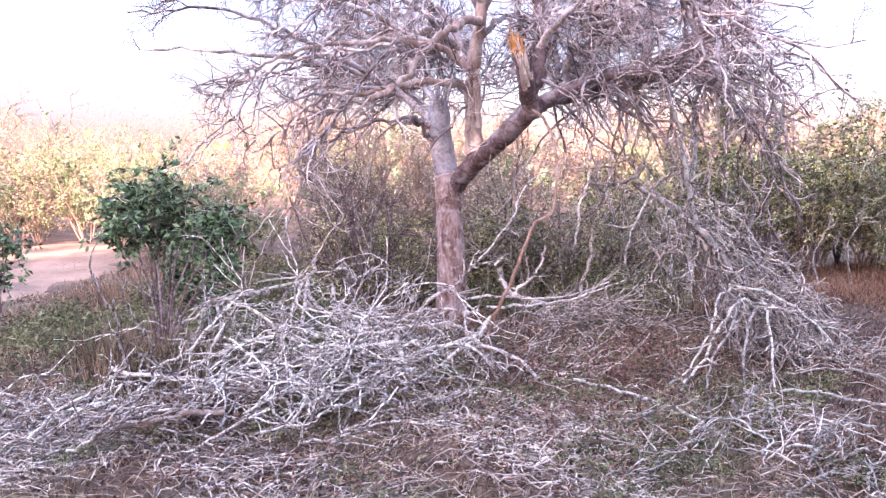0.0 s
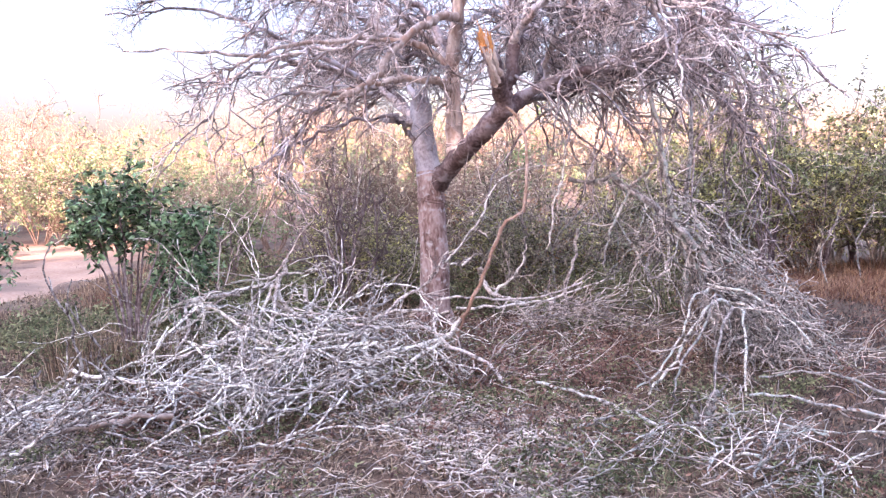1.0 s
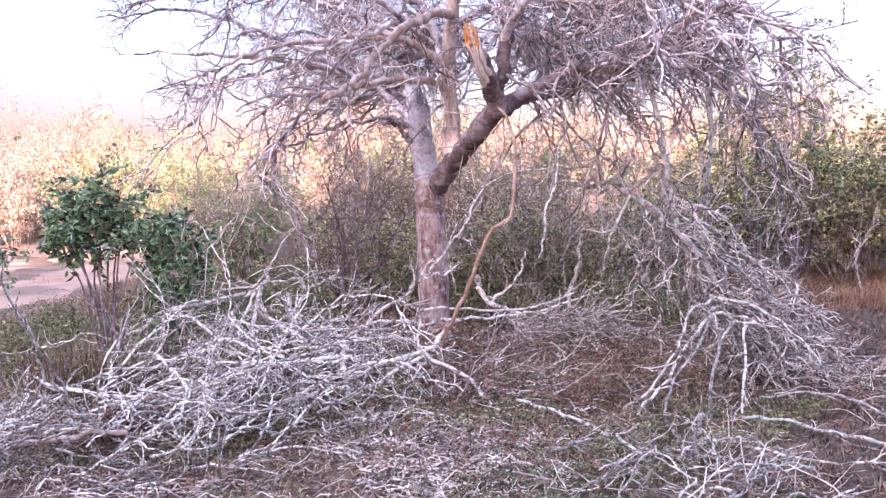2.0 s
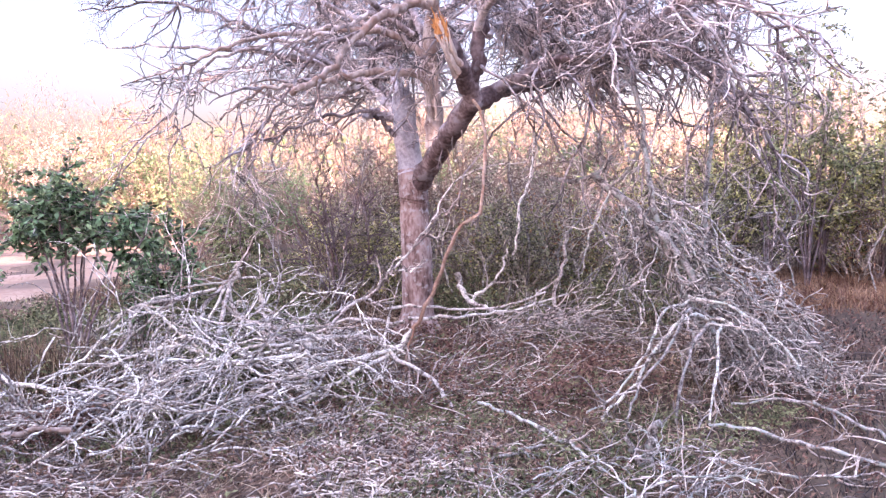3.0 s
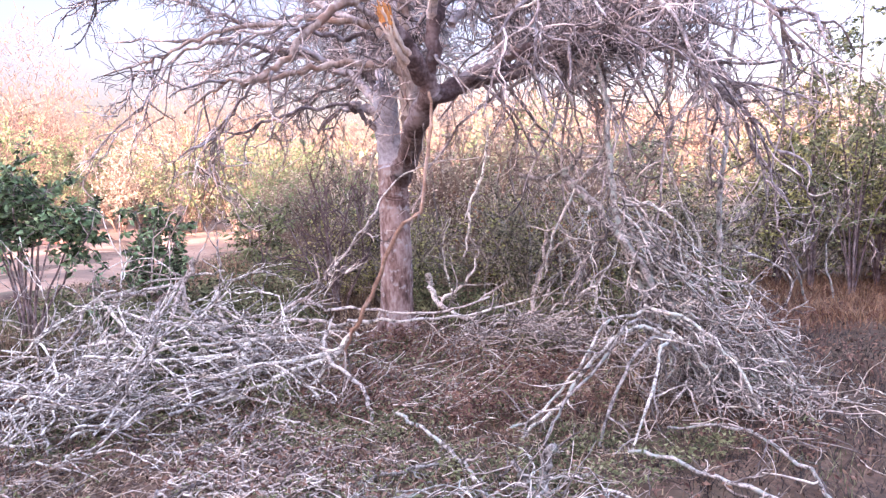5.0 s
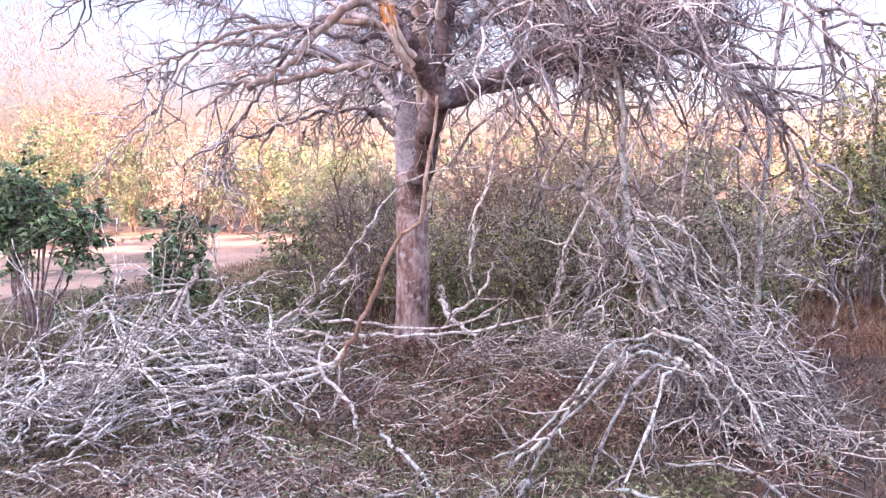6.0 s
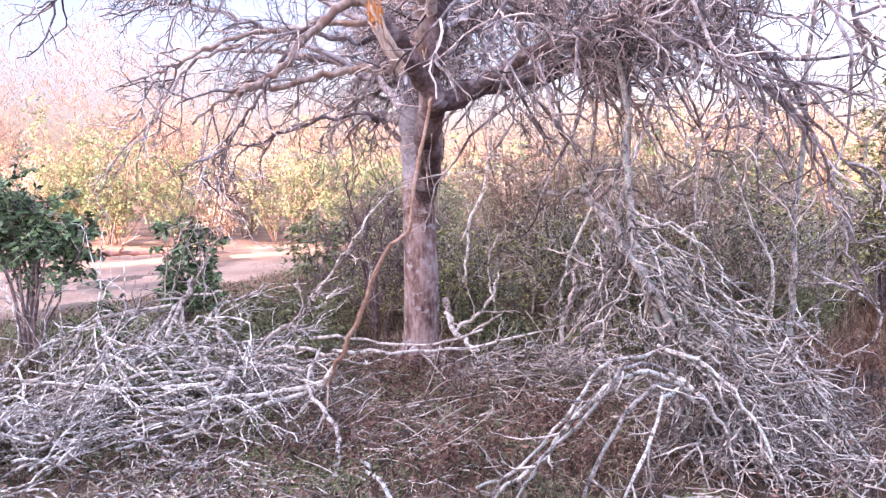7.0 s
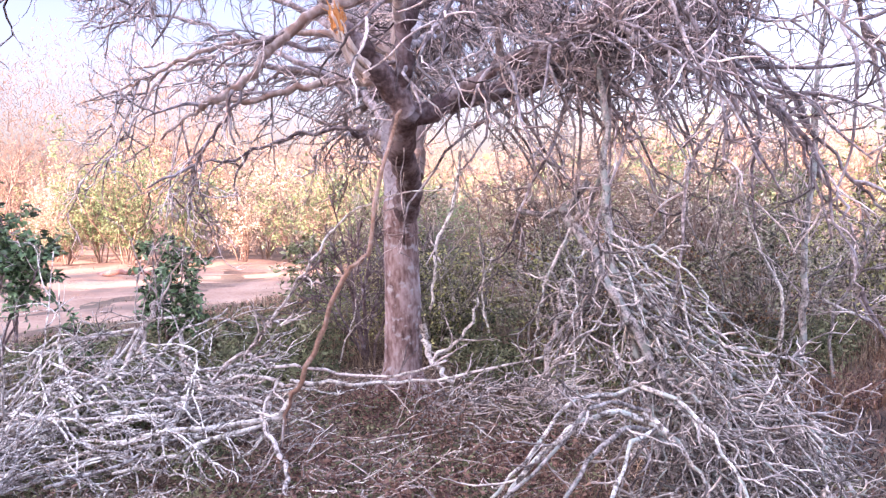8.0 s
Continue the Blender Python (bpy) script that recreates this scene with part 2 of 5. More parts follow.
def along(pts, s):
    x = s * (len(pts) - 1)
    i = min(int(x), len(pts) - 2)
    return pts[i] + (pts[i + 1] - pts[i]) * (x - i), unit(pts[i + 1] - pts[i])


def aside(rng, t, spread):
    """A direction that leaves the direction t by about spread radians."""
    r = rng.normal(0, 1, 3)
    r = unit(r - t * (r @ t))
    a = spread * rng.uniform(0.6, 1.3)
    return t * math.cos(a) + r * math.sin(a)


def leaf_set(buf, rng, where, size, droop=0.2, slim=0.45):
    """Folded pointed leaves, one at each place."""
    p = np.asarray(where, float).reshape(-1, 3)
    n = len(p)
    d = rng.normal(0, 1, (n, 3))
    d[:, 2] = d[:, 2] * 0.6 - droop
    d /= np.linalg.norm(d, axis=1)[:, None]
    s = np.cross(d, rng.normal(0, 1, (n, 3)))
    s /= np.linalg.norm(s, axis=1)[:, None]
    up = np.cross(s, d)
    L = size * rng.uniform(0.6, 1.35, n)[:, None]
    q = np.stack([p, p + d * L * 0.5 + s * L * slim * 0.5 + up * L * 0.12, p + d * L, p + d * L * 0.5 - s * L * slim * 0.5 + up * L * 0.12], 1)
    buf.add(q.reshape(-1, 3), [f for i in range(n) for f in ((4 * i, 4 * i + 1, 4 * i + 2), (4 * i, 4 * i + 2, 4 * i + 3))])


def blade_set(buf, rng, x, y, height, width, lean=0.4):
    """Bent grass blades rooted in the ground."""
    n = len(x)
    a = rng.uniform(0, 2 * math.pi, n)
    h = height * rng.uniform(0.4, 1.3, n)
    b = lean * h * rng.uniform(0.2, 1.5, n)
    root = np.stack([x, y, gz(x, y) - 0.01], 1)
    out = np.stack([np.cos(a), np.sin(a), np.zeros(n)], 1)
    s = np.stack([-np.sin(a), np.cos(a), np.zeros(n)], 1) * width
    up = np.array((0, 0, 1.0))
    mid = root + out * (0.35 * b)[:, None] + up * (0.6 * h)[:, None]
    tip = root + out * b[:, None] + up * (h * 0.95)[:, None]
    q = np.stack([root - s, root + s, mid + 0.7 * s, mid - 0.7 * s, tip], 1)
    buf.add(q.reshape(-1, 3), [f for i in range(n) for f in ((5 * i, 5 * i + 1, 5 * i + 2, 5 * i + 3), (5 * i + 3, 5 * i + 2, 5 * i + 4))])


def mesh_of(name, buf, mat, smooth=True):
    me = bpy.data.meshes.new(name)
    v = np.vstack(buf.v)
    me.from_pydata(v.tolist(), [], buf.f)
    me.materials.append(mat)
    if smooth:
        me.shade_smooth()
    return me


def part(name, buf, mat, parent=None, label="", smooth=True, kind=""):
    ob = new(name, mesh_of(name, buf, mat, smooth))
    ob.parent = parent
    return tagged(ob, label, kind=kind)


def thing(name, place, label, category, group="", kind=""):
    e = new(name)
    e.empty_display_size = 0.1
    e.location = place
    return tagged(e, label, category, group, kind)


def gz(x, y):
    """Height of the ground: it falls gently towards the near side."""
    x, y = np.asarray(x, float), np.asarray(y, float)
    near = -0.045 * np.clip(8.0 - y, 0, 12)
    lumps = 0.018 * np.sin(2.1 * x + 1.3 * y) + 0.014 * np.sin(3.7 * x - 2.9 * y + 1) + 0.010 * np.sin(7.3 * x + 5.9 * y + 2)
    far = np.clip((np.hypot(x, y) - 15) / 60, 0, 1)
    return near + lumps * (1 - far) + 0.25 * far * np.sin(0.05 * x + 0.04 * y)


# ---- ground and road ----
def axis_steps(lo, hi, fine, reach):
    """Fine steps between lo and hi, growing steps out to the horizon."""
    mid = list(np.arange(lo, hi, fine))
    out, s = [], fine
    a, b = lo, mid[-1]
    left, right = [], []
    while a > -reach:
        s *= 1.28
        a -= s
        left.append(a)
    s = fine
    while b < reach:
        s *= 1.28
        b += s
        right.append(b)
    return np.array(left[::-1] + mid + right)


def sheet(xs, ys, lift=0.0):
    b = Buf()
    X, Y = np.meshgrid(xs, ys)
    Z = gz(X, Y) + lift
    w = len(xs)
    b.add(np.stack([X, Y, Z], -1).reshape(-1, 3), [(j * w + i, j * w + i + 1, (j + 1) * w + i + 1, (j + 1) * w + i) for j in range(len(ys) - 1) for i in range(w - 1)])
    return b


tagged(part("ground", sheet(axis_steps(-6, 6, 0.09, 3000), axis_steps(-1, 12, 0.09, 3000)), SOIL), "dry brown soil strewn with twigs and dead leaves", "ground", kind="structure")

rng = np.random.default_rng(4)
road = Buf()
rc = spline([(-10.5, -30), (-9.6, -8), (-8.6, 2), (-7.5, 9), (-8.0, 12.0), (-10.6, 14.2), (-17, 15.6), (-45, 20)], 110)
rows = []
for i, c in enumerate(rc):
    d = unit(rc[min(i + 1, len(rc) - 1)] - rc[max(i - 1, 0)])
    s = np.array((d[1], -d[0]))
    half = 2.9 + 1.4 * math.exp(-((i - 69) / 9) ** 2) + 0.22 * math.sin(i * 0.9) + rng.normal(0, 0.06)
    for j, k in enumerate(np.linspace(-1, 1, 25)):
        p = c + s * half * k
        rut = -0.035 * math.exp(-((abs(k) - 0.42) / 0.1) ** 2) + 0.02 * math.sin(i * 2.3 + j) * 0.5
        edge = 0.02 + rut if abs(k) < 0.99 else -0.03
        rows.append((p[0], p[1], float(gz(p[0], p[1])) + edge))
road.add(rows, [(i * 25 + j, i * 25 + j + 1, (i + 1) * 25 + j + 1, (i + 1) * 25 + j) for i in range(len(rc) - 1) for j in range(24)])
tagged(part("road", road, SAND), "pinkish sandy dirt track with shallow wheel ruts", "road", kind="structure")


# ---- the big dry tree ----
def sprout(rng, parent, count, length, spread, n, wig, droop, lo=0.25, hi=1.0, pull=None):
    """Side shoots of a line."""
    out = []
    for _ in range(count):
        s = rng.uniform(lo, hi)
        p, t = along(parent, s)
        d = aside(rng, t, spread)
        if pull is not None:
            d = unit(d + pull(p))
        out.append(wander(rng, p, d, length * rng.uniform(0.5, 1.3) * (1.15 - 0.4 * s), n, wig, droop))
    return out


tree = thing("tree", (0.2, 8.0, 0), "large leafless grey tree with broken limbs and drooping twigs", "tree")
BASE = np.array((0.2, 8.0, 0.0))


def local(pts):
    return np.asarray(pts, float) - BASE


rng = np.random.default_rng(11)
b = Buf()
tp = spline([(0.2, 8.0, -0.15), (0.2, 8.0, 0.02), (0.21, 8.01, 0.5), (0.19, 8.03, 1.11), (0.175, 8.05, 1.36)], 34)
tube(b, local(tp), 0.145, 0.112, 22, 0.022, rng, power=0.9)
for z, w in ((1.1, 0.006), (1.125, 0.005)):
    a = np.linspace(0, 2 * math.pi, 26)
    tube(b, local(np.stack([0.19 + 0.123 * np.cos(a), 8.03 + 0.123 * np.sin(a), z + 0.014 * np.sin(2 * a)], 1)), w, w, 5, 0.1, rng, caps=False)
for k in range(7):
    w = k * 0.9 + 0.3
    q = spline([(0.2 + 0.08 * math.cos(w), 8 + 0.08 * math.sin(w), 0.2), (0.2 + 0.16 * math.cos(w), 8 + 0.16 * math.sin(w), 0.04), (0.2 + 0.27 * math.cos(w), 8 + 0.27 * math.sin(w), -0.04)], 7)
    tube(b, local(q), 0.05, 0.02, 7, 0.05, rng)
part("trunk", b, BARK, tree, "pinkish grey trunk with pale patches and ring scars")

b = Buf()
tube(b, local(spline([(0.178, 8.05, 1.33), (0.15, 8.07, 1.5), (0.12, 8.09, 1.7), (0.11, 8.1, 1.93), (0.115, 8.1, 1.96)], 22)), 0.112, 0.086, 18, 0.035, rng)
a = np.linspace(0, 2 * math.pi, 24)
tube(b, local(np.stack([0.12 + 0.1 * np.cos(a), 8.09 + 0.1 * np.sin(a), 1.69 + 0.008 * np.sin(a)], 1)), 0.006, 0.006, 5, 0.15, rng, caps=False)
for k in range(16):
    w, q = rng.uniform(0, 6.28), rng.uniform(0.02, 0.085)
    p = np.array((0.115 + q * math.cos(w), 8.1 + q * math.sin(w), 1.9))
    tube(b, local(roughen(spline([p, p + (0.0, -0.01, 0.07), p + (rng.normal(0, 0.02), rng.normal(-0.02, 0.02), rng.uniform(0.09, 0.26))], 6), rng, 0.005)), rng.uniform(0.012, 0.026), 0.002, 6, 0.15, rng)
part("stub", b, STUBBARK, tree, "sawn grey-white stub of the main stem")
J = (0.86, 7.12, 1.85)
# control points, radius at the start and at the end, side branches, twigs on each
MAIN_STEMS = [
    ([(0.19, 8.05, 1.12), (0.26, 7.98, 1.27), (0.42, 7.8, 1.44), (0.63, 7.42, 1.62), J], 0.088, 0.077, 0, 0),
    ([(0.80, 7.2, 1.80), (1.0, 7.5, 1.93), (1.13, 7.8, 2.0), (1.53, 7.72, 2.07), (1.84, 7.58, 2.16), (2.2, 7.5, 2.42), (2.5, 7.45, 2.8)], 0.07, 0.036, 9, 12),
    ([(0.98, 7.42, 1.92), (1.3, 7.4, 2.08), (1.7, 7.28, 2.16), (2.1, 7.2, 2.34), (2.5, 7.0, 2.5)], 0.05, 0.022, 8, 11),
    ([(0.43, 7.82, 1.5), (0.41, 7.9, 1.86), (0.42, 7.75, 2.26), (0.5, 7.6, 2.75), (0.55, 7.5, 3.2)], 0.082, 0.04, 8, 10),
    ([(0.14, 8.06, 1.55), (-0.0, 8.0, 1.7), (-0.13, 7.8, 1.82), (-0.54, 7.6, 1.75), (-0.79, 7.4, 1.63), (-0.92, 7.2, 1.62)], 0.026, 0.005, 2, 4),
    ([(0.45, 7.78, 2.05), (0.2, 7.65, 2.12), (-0.11, 7.5, 2.1), (-0.44, 7.3, 2.02), (-0.76, 7.15, 1.97), (-1.02, 7.0, 1.77)], 0.042, 0.008, 3, 4),
    ([(0.42, 7.78, 2.2), (0.1, 7.65, 2.42), (-0.51, 7.5, 2.43), (-0.98, 7.3, 2.35), (-1.33, 7.15, 2.19), (-1.66, 7.0, 2.07)], 0.034, 0.007, 2, 4),
    ([(0.14, 8.07, 1.75), (-0.3, 8.3, 2.1), (-0.9, 8.2, 2.35), (-1.7, 8.15, 2.45), (-2.55, 8.1, 2.5)], 0.045, 0.008, 3, 4),
    ([(0.86, 7.1, 1.9), (0.95, 7.0, 2.3), (0.92, 7.3, 2.65), (1.0, 7.6, 3.1)], 0.055, 0.03, 9, 12),
    ([(0.1, 7.6, 2.6), (-0.02, 7.4, 2.49), (-0.32, 7.3, 2.37), (-1.11, 7.2, 2.23), (-1.47, 7.1, 1.81), (-1.79, 7.0, 1.45)], 0.024, 0.005, 1, 3),
    ([(1.0, 7.55, 3.0), (1.5, 7.9, 3.2), (2.2, 8.1, 3.0), (2.9, 8.2, 2.5), (3.2, 8.2, 2.0)], 0.04, 0.010, 9, 11),
    ([(0.42, 7.75, 2.26), (0.2, 8.3, 2.6), (-0.2, 8.9, 2.7), (-0.6, 9.4, 2.4)], 0.04, 0.012, 10, 12),
    ([(1.13, 7.85, 2.0), (1.2, 8.4, 2.3), (1.4, 8.9, 2.4), (1.7, 9.4, 2.1)], 0.04, 0.012, 10, 12),
    ([(1.84, 7.62, 2.16), (2.2, 7.7, 2.13), (2.45, 7.7, 2.05), (2.7, 7.8, 1.75)], 0.035, 0.010, 8, 12),
    ([(0.92, 7.0, 2.3), (1.2, 6.6, 2.6), (1.6, 6.2, 2.6), (1.9, 6.0, 2.3)], 0.035, 0.010, 7, 10),
    ([(0.5, 7.6, 2.75), (0.3, 6.9, 3.0), (0.0, 6.3, 2.8), (-0.3, 5.9, 2.5)], 0.032, 0.010, 4, 8),
    ([(0.12, 8.1, 1.8), (-0.4, 8.7, 2.25), (-1.0, 9.3, 2.35), (-1.7, 9.7, 2.05)], 0.034, 0.010, 7, 9),
    ([(-0.25, 8.45, 2.1), (-0.8, 8.8, 2.02), (-1.3, 9.2, 1.9), (-1.7, 9.4, 1.75)], 0.028, 0.008, 4, 8),
    ([(0.2, 7.7, 2.3), (-0.03, 7.45, 2.3), (-0.28, 7.3, 2.32), (-0.55, 7.2, 1.95), (-0.72, 7.15, 1.72), (-0.89, 7.1, 1.51)], 0.022, 0.006, 2, 4),
    ([(2.2, 7.75, 2.15), (2.5, 7.95, 2.12), (2.78, 8.05, 1.8), (2.86, 8.1, 1.52), (3.01, 8.15, 1.2), (3.05, 8.15, 0.92), (3.1, 8.15, 0.63)], 0.017, 0.005, 3, 4),
    ([(-0.3, 8.25, 2.12), (-1.0, 8.0, 2.5), (-1.7, 7.7, 2.75), (-2.4, 7.5, 2.7)], 0.028, 0.006, 5, 5),
    ([(0.1, 7.65, 2.42), (-0.6, 7.6, 2.75), (-1.3, 7.5, 2.9), (-2.1, 7.4, 2.75)], 0.03, 0.006, 5, 5),
    ([(-0.9, 8.2, 2.35), (-1.5, 8.5, 2.3), (-2.1, 8.7, 2.1)], 0.018, 0.005, 4, 5),
    ([(0.3, 7.7, 2.4), (-0.2, 7.2, 2.75), (-0.8, 6.9, 2.85), (-1.4, 6.7, 2.65)], 0.026, 0.006, 4, 5),
    ([(0.42, 7.75, 2.3), (0.0, 8.3, 2.9), (-0.6, 8.9, 3.0), (-1.2, 9.4, 2.6)], 0.036, 0.010, 6, 9),
    ([(0.11, 8.1, 1.93), (-0.3, 8.6, 2.5), (-0.8, 8.9, 2.6), (-1.3, 9.0, 2.25)], 0.03, 0.010, 6, 9),
    ([(0.5, 7.6, 2.7), (0.2, 8.1, 3.1), (-0.2, 8.5, 3.3), (-0.7, 8.7, 3.1)], 0.034, 0.010, 8, 11),
    ([(0.45, 7.7, 2.3), (0.3, 8.4, 2.5), (0.1, 9.0, 2.6), (-0.1, 9.6, 2.3)], 0.034, 0.010, 9, 11),
    ([(0.42, 7.8, 2.0), (0.1, 8.3, 2.2), (-0.4, 8.7, 2.0), (-0.9, 9.0, 1.7)], 0.02, 0.007, 5, 8),
    ([(2.5, 7.9, 2.12), (2.67, 8.0, 2.0), (2.86, 8.0, 1.64), (3.14, 8.1, 1.28), (3.24, 8.1, 1.08), (3.33, 8.1, 0.84)], 0.014, 0.005, 3, 4),
    ([(0.15, 8.08, 1.74), (-0.03, 8.06, 1.81), (-0.13, 8.02, 1.83), (-0.2, 7.98, 1.8)], 0.045, 0.03, 1, 3),
    ([(0.95, 7.3, 2.3), (1.15, 7.7, 2.6), (1.4, 8.1, 2.7), (1.7, 8.4, 2.55)], 0.03, 0.010, 9, 12),
    ([(0.5, 7.65, 2.5), (0.7, 8.0, 2.7), (0.9, 8.4, 2.75), (1.1, 8.8, 2.6)], 0.03, 0.010, 9, 12),
    ([(1.13, 7.8, 2.0), (1.25, 7.5, 2.4), (1.4, 7.3, 2.65), (1.7, 7.1, 2.7)], 0.03, 0.010, 8, 11),
    ([(0.95, 7.4, 1.9), (1.25, 7.62, 1.96), (1.6, 7.55, 2.02), (1.95, 7.5, 2.2), (2.3, 7.5, 2.3)], 0.036, 0.016, 5, 9),
    ([(0.48, 7.62, 2.62), (0.25, 7.2, 2.5), (0.03, 7.0, 2.29), (-0.1, 6.88, 2.08), (-0.33, 6.72, 1.9)], 0.036, 0.022, 3, 4),
]
shoots, limb_parts = [], []
for i, (ctrl, r0, r1, many, dense) in enumerate(MAIN_STEMS):
    b = Buf()
    line = roughen(spline(ctrl, 6 * len(ctrl)), rng, 0.008 if r0 > 0.06 else 0.012)
    tube(b, local(line), r0, r1, 12, 0.03 if r0 > 0.06 else 0.06, rng, power=0.8)
    limb_parts.append(part("limb", b, TANBARK if i in (3, 5, 6, 35) else LIMBBARK if r0 > 0.045 else DARKBARK, tree))
    shoots.append(line)
b = Buf()
tube(b, local(roughen(spline([J, (0.80, 6.9, 2.08), (0.745, 6.7, 2.27)], 22), rng, 0.006)), 0.07, 0.05, 11, 0.035, rng)
broken_stem = part("broken_stem", b, LIMBBARK, tree, "brown broken stem with peeling bark")
# torn wood where limbs broke off
b = Buf()
for k in range(30):
    w, q = rng.uniform(0, 6.28), rng.uniform(0.005, 0.046)
    p = np.array((0.745 + q * math.cos(w), 6.7 + q * math.sin(w), 2.2 + rng.uniform(0, 0.05)))
    tube(b, local(roughen(spline([p, p + (-0.015, -0.01, 0.08), p + (-0.04 + rng.normal(0, 0.012), -0.03, rng.uniform(0.07, 0.2))], 7), rng, 0.005)), rng.uniform(0.006, 0.016), 0.001, 6, 0.15, rng)
c = Buf()
for k in range(9):
    p = np.array((0.79 + rng.normal(0, 0.016), 6.84 + rng.normal(-0.03, 0.012), rng.uniform(1.98, 2.12)))
    tube(c, local(roughen(spline([p, p + (-0.035, -0.1, 0.1), p + (-0.07 + rng.normal(0, 0.012), -0.16, 0.19 + rng.uniform(0, 0.08))], 9), rng, 0.004)), rng.uniform(0.014, 0.024), 0.004, 6, 0.14, rng)
part("peeled_strip", c, SPLIT, broken_stem, "pale peeled wood below the break")
part("break", b, TORN, broken_stem, "fresh orange torn wood of a broken limb")
b = Buf()
for k in range(14):
    p = np.array((0.37 + 0.008 * k + rng.normal(0, 0.01), 7.80 + rng.normal(0, 0.015), rng.uniform(1.72, 2.1)))
    tube(b, local(roughen(spline([p, p + (0.0, -0.04, 0.16), p + (rng.normal(0, 0.03), -0.06 + rng.normal(0, 0.03), rng.uniform(0.2, 0.5))], 9), rng, 0.005)), rng.uniform(0.014, 0.028), 0.002, 6, 0.16, rng)
part("split_wood", b, SPLIT, limb_parts[3], "pale pink split wood of a torn stem")

CENTRE = np.array((0.5, 7.7, 2.4))


def outward(p):
    d = p - CENTRE
    d[2] *= 0.3
    return 0.55 * unit(d) + np.array((0, 0, 0.05))


branches, twigs, owner = [], [], {}
for line, spec, limb in zip(shoots, MAIN_STEMS, limb_parts):
    many, dense = spec[3], spec[4]
    if dense > 6:
        many = many + 2
    for q in sprout(rng, line, many, 0.45 if dense < 6 else 0.9, 0.7, 9, 0.17, 0.07, 0.25, 1.0, outward):
        branches.append(q)
        owner[id(q)] = limb
        twigs += sprout(rng, q, dense, 0.3 if dense < 6 else 0.42, 0.85, 6, 0.27, 0.02, 0.1, 1.0)
    twigs += sprout(rng, line, dense + dense // 2, 0.3 if dense < 6 else 0.5, 0.85, 6, 0.25, 0.02, 0.35, 1.0)
full = [id(q) for q in branches]
# a curtain of hanging branches on the broad side of the crown
for k in range(26):
    p, t = along(shoots[(1, 2, 10, 13)[k % 4]], rng.uniform(0.45, 1.0))
    branches.append(wander(rng, p, unit(np.array((rng.normal(0.45, 0.5), rng.normal(-0.05, 0.5), 0.1))), rng.uniform(0.6, 1.3), 9, 0.2, 0.13))
    owner[id(branches[-1])] = limb_parts[(1, 2, 10, 13)[k % 4]]
for k in range(26):
    p, t = along(shoots[(11, 12, 16, 17)[k % 4]], rng.uniform(0.2, 0.75))
    branches.append(wander(rng, p, unit(np.array((rng.normal(-0.2, 0.4), rng.normal(0.2, 0.5), 0.05))), rng.uniform(0.5, 1.0), 8, 0.2, 0.1))
    owner[id(branches[-1])] = limb_parts[(11, 12, 16, 17)[k % 4]]
for k in range(16):
    p, t = along(shoots[(1, 2, 13, 10)[k % 4]], rng.uniform(0.5, 0.98))
    branches.append(wander(rng, p, unit(np.array((rng.normal(0.15, 0.4), rng.normal(-0.15, 0.4), -0.35))), rng.uniform(0.8, 1.5), 12, 0.17, 0.16))
    owner[id(branches[-1])] = limb_parts[(1, 2, 13, 10)[k % 4]]
# twiggy branches hanging under the broad limb
for k in range(22):
    p, t = along(shoots[(1, 2, 8, 12, 3, 1)[k % 6]], rng.uniform(0.15, 0.75))
    branches.append(wander(rng, p, unit(np.array((rng.normal(0.1, 0.5), rng.normal(-0.1, 0.5), -0.15))), rng.uniform(0.35, 0.8), 8, 0.2, 0.16))
    owner[id(branches[-1])] = limb_parts[(1, 2, 8, 12, 3, 1)[k % 6]]
# drooping strands on the open side of the crown
for k in range(16):
    i = (6, 9, 5, 18)[k % 4]
    p, t = along(shoots[i], rng.uniform(0.45, 0.97))
    branches.append(wander(rng, p, unit(np.array((rng.normal(-0.15, 0.3), rng.normal(-0.1, 0.3), -0.45))), rng.uniform(0.35, 0.85), 9, 0.14, 0.12))
    owner[id(branches[-1])] = limb_parts[i]
# the crown thins out at its broad end
branches = [q for q in branches if q[-1][0] < 3.0 or rng.random() < 0.4]
for line in branches:
    b = Buf()
    thin = 0.6 if line[0][0] < -0.2 and line[-1][2] < line[0][2] - 0.25 else 1.0
    tube(b, local(line), 0.014 * thin, 0.0055 * thin, 5, 0.05, rng)
    part("branch", b, DARKBARK, owner[id(line)])
for line in [q for q in branches if id(q) not in full]:
    twigs += sprout(rng, line, 11, 0.38, 0.9, 6, 0.27, 0.03, 0.1, 1.0)
twigs = [q for q in twigs if rng.random() < (0.3 if q[-1][0] > 2.7 else 0.35 if q[-1][2] < 2.0 else 0.9 if q[-1][0] < 0.4 else 0.85)]
b = Buf()
twigs.sort(key=lambda q: q[0][1])
for k, line in enumerate(twigs):
    if k < 300:
        one = Buf()
        tube(one, local(line), 0.0066, 0.003, 5, caps=False)
        part("twig", one, TWIGPIECE, tree)
    else:
        tube(b, local(line), 0.0062, 0.003, 4, caps=False)
part("twig_mass", b, TWIG, tree, kind="stuff")
b = Buf()
for line in twigs:
    for q in sprout(rng, line, 8 if line[-1][2] > 2.3 else 4, 0.18, 0.9, 4, 0.3, 0.04, 0.15, 1.0):
        tube(b, local(q), 0.0032, 0.0016, 3, caps=False)
part("fine_twig_mass", b, TWIG, tree, kind="stuff")
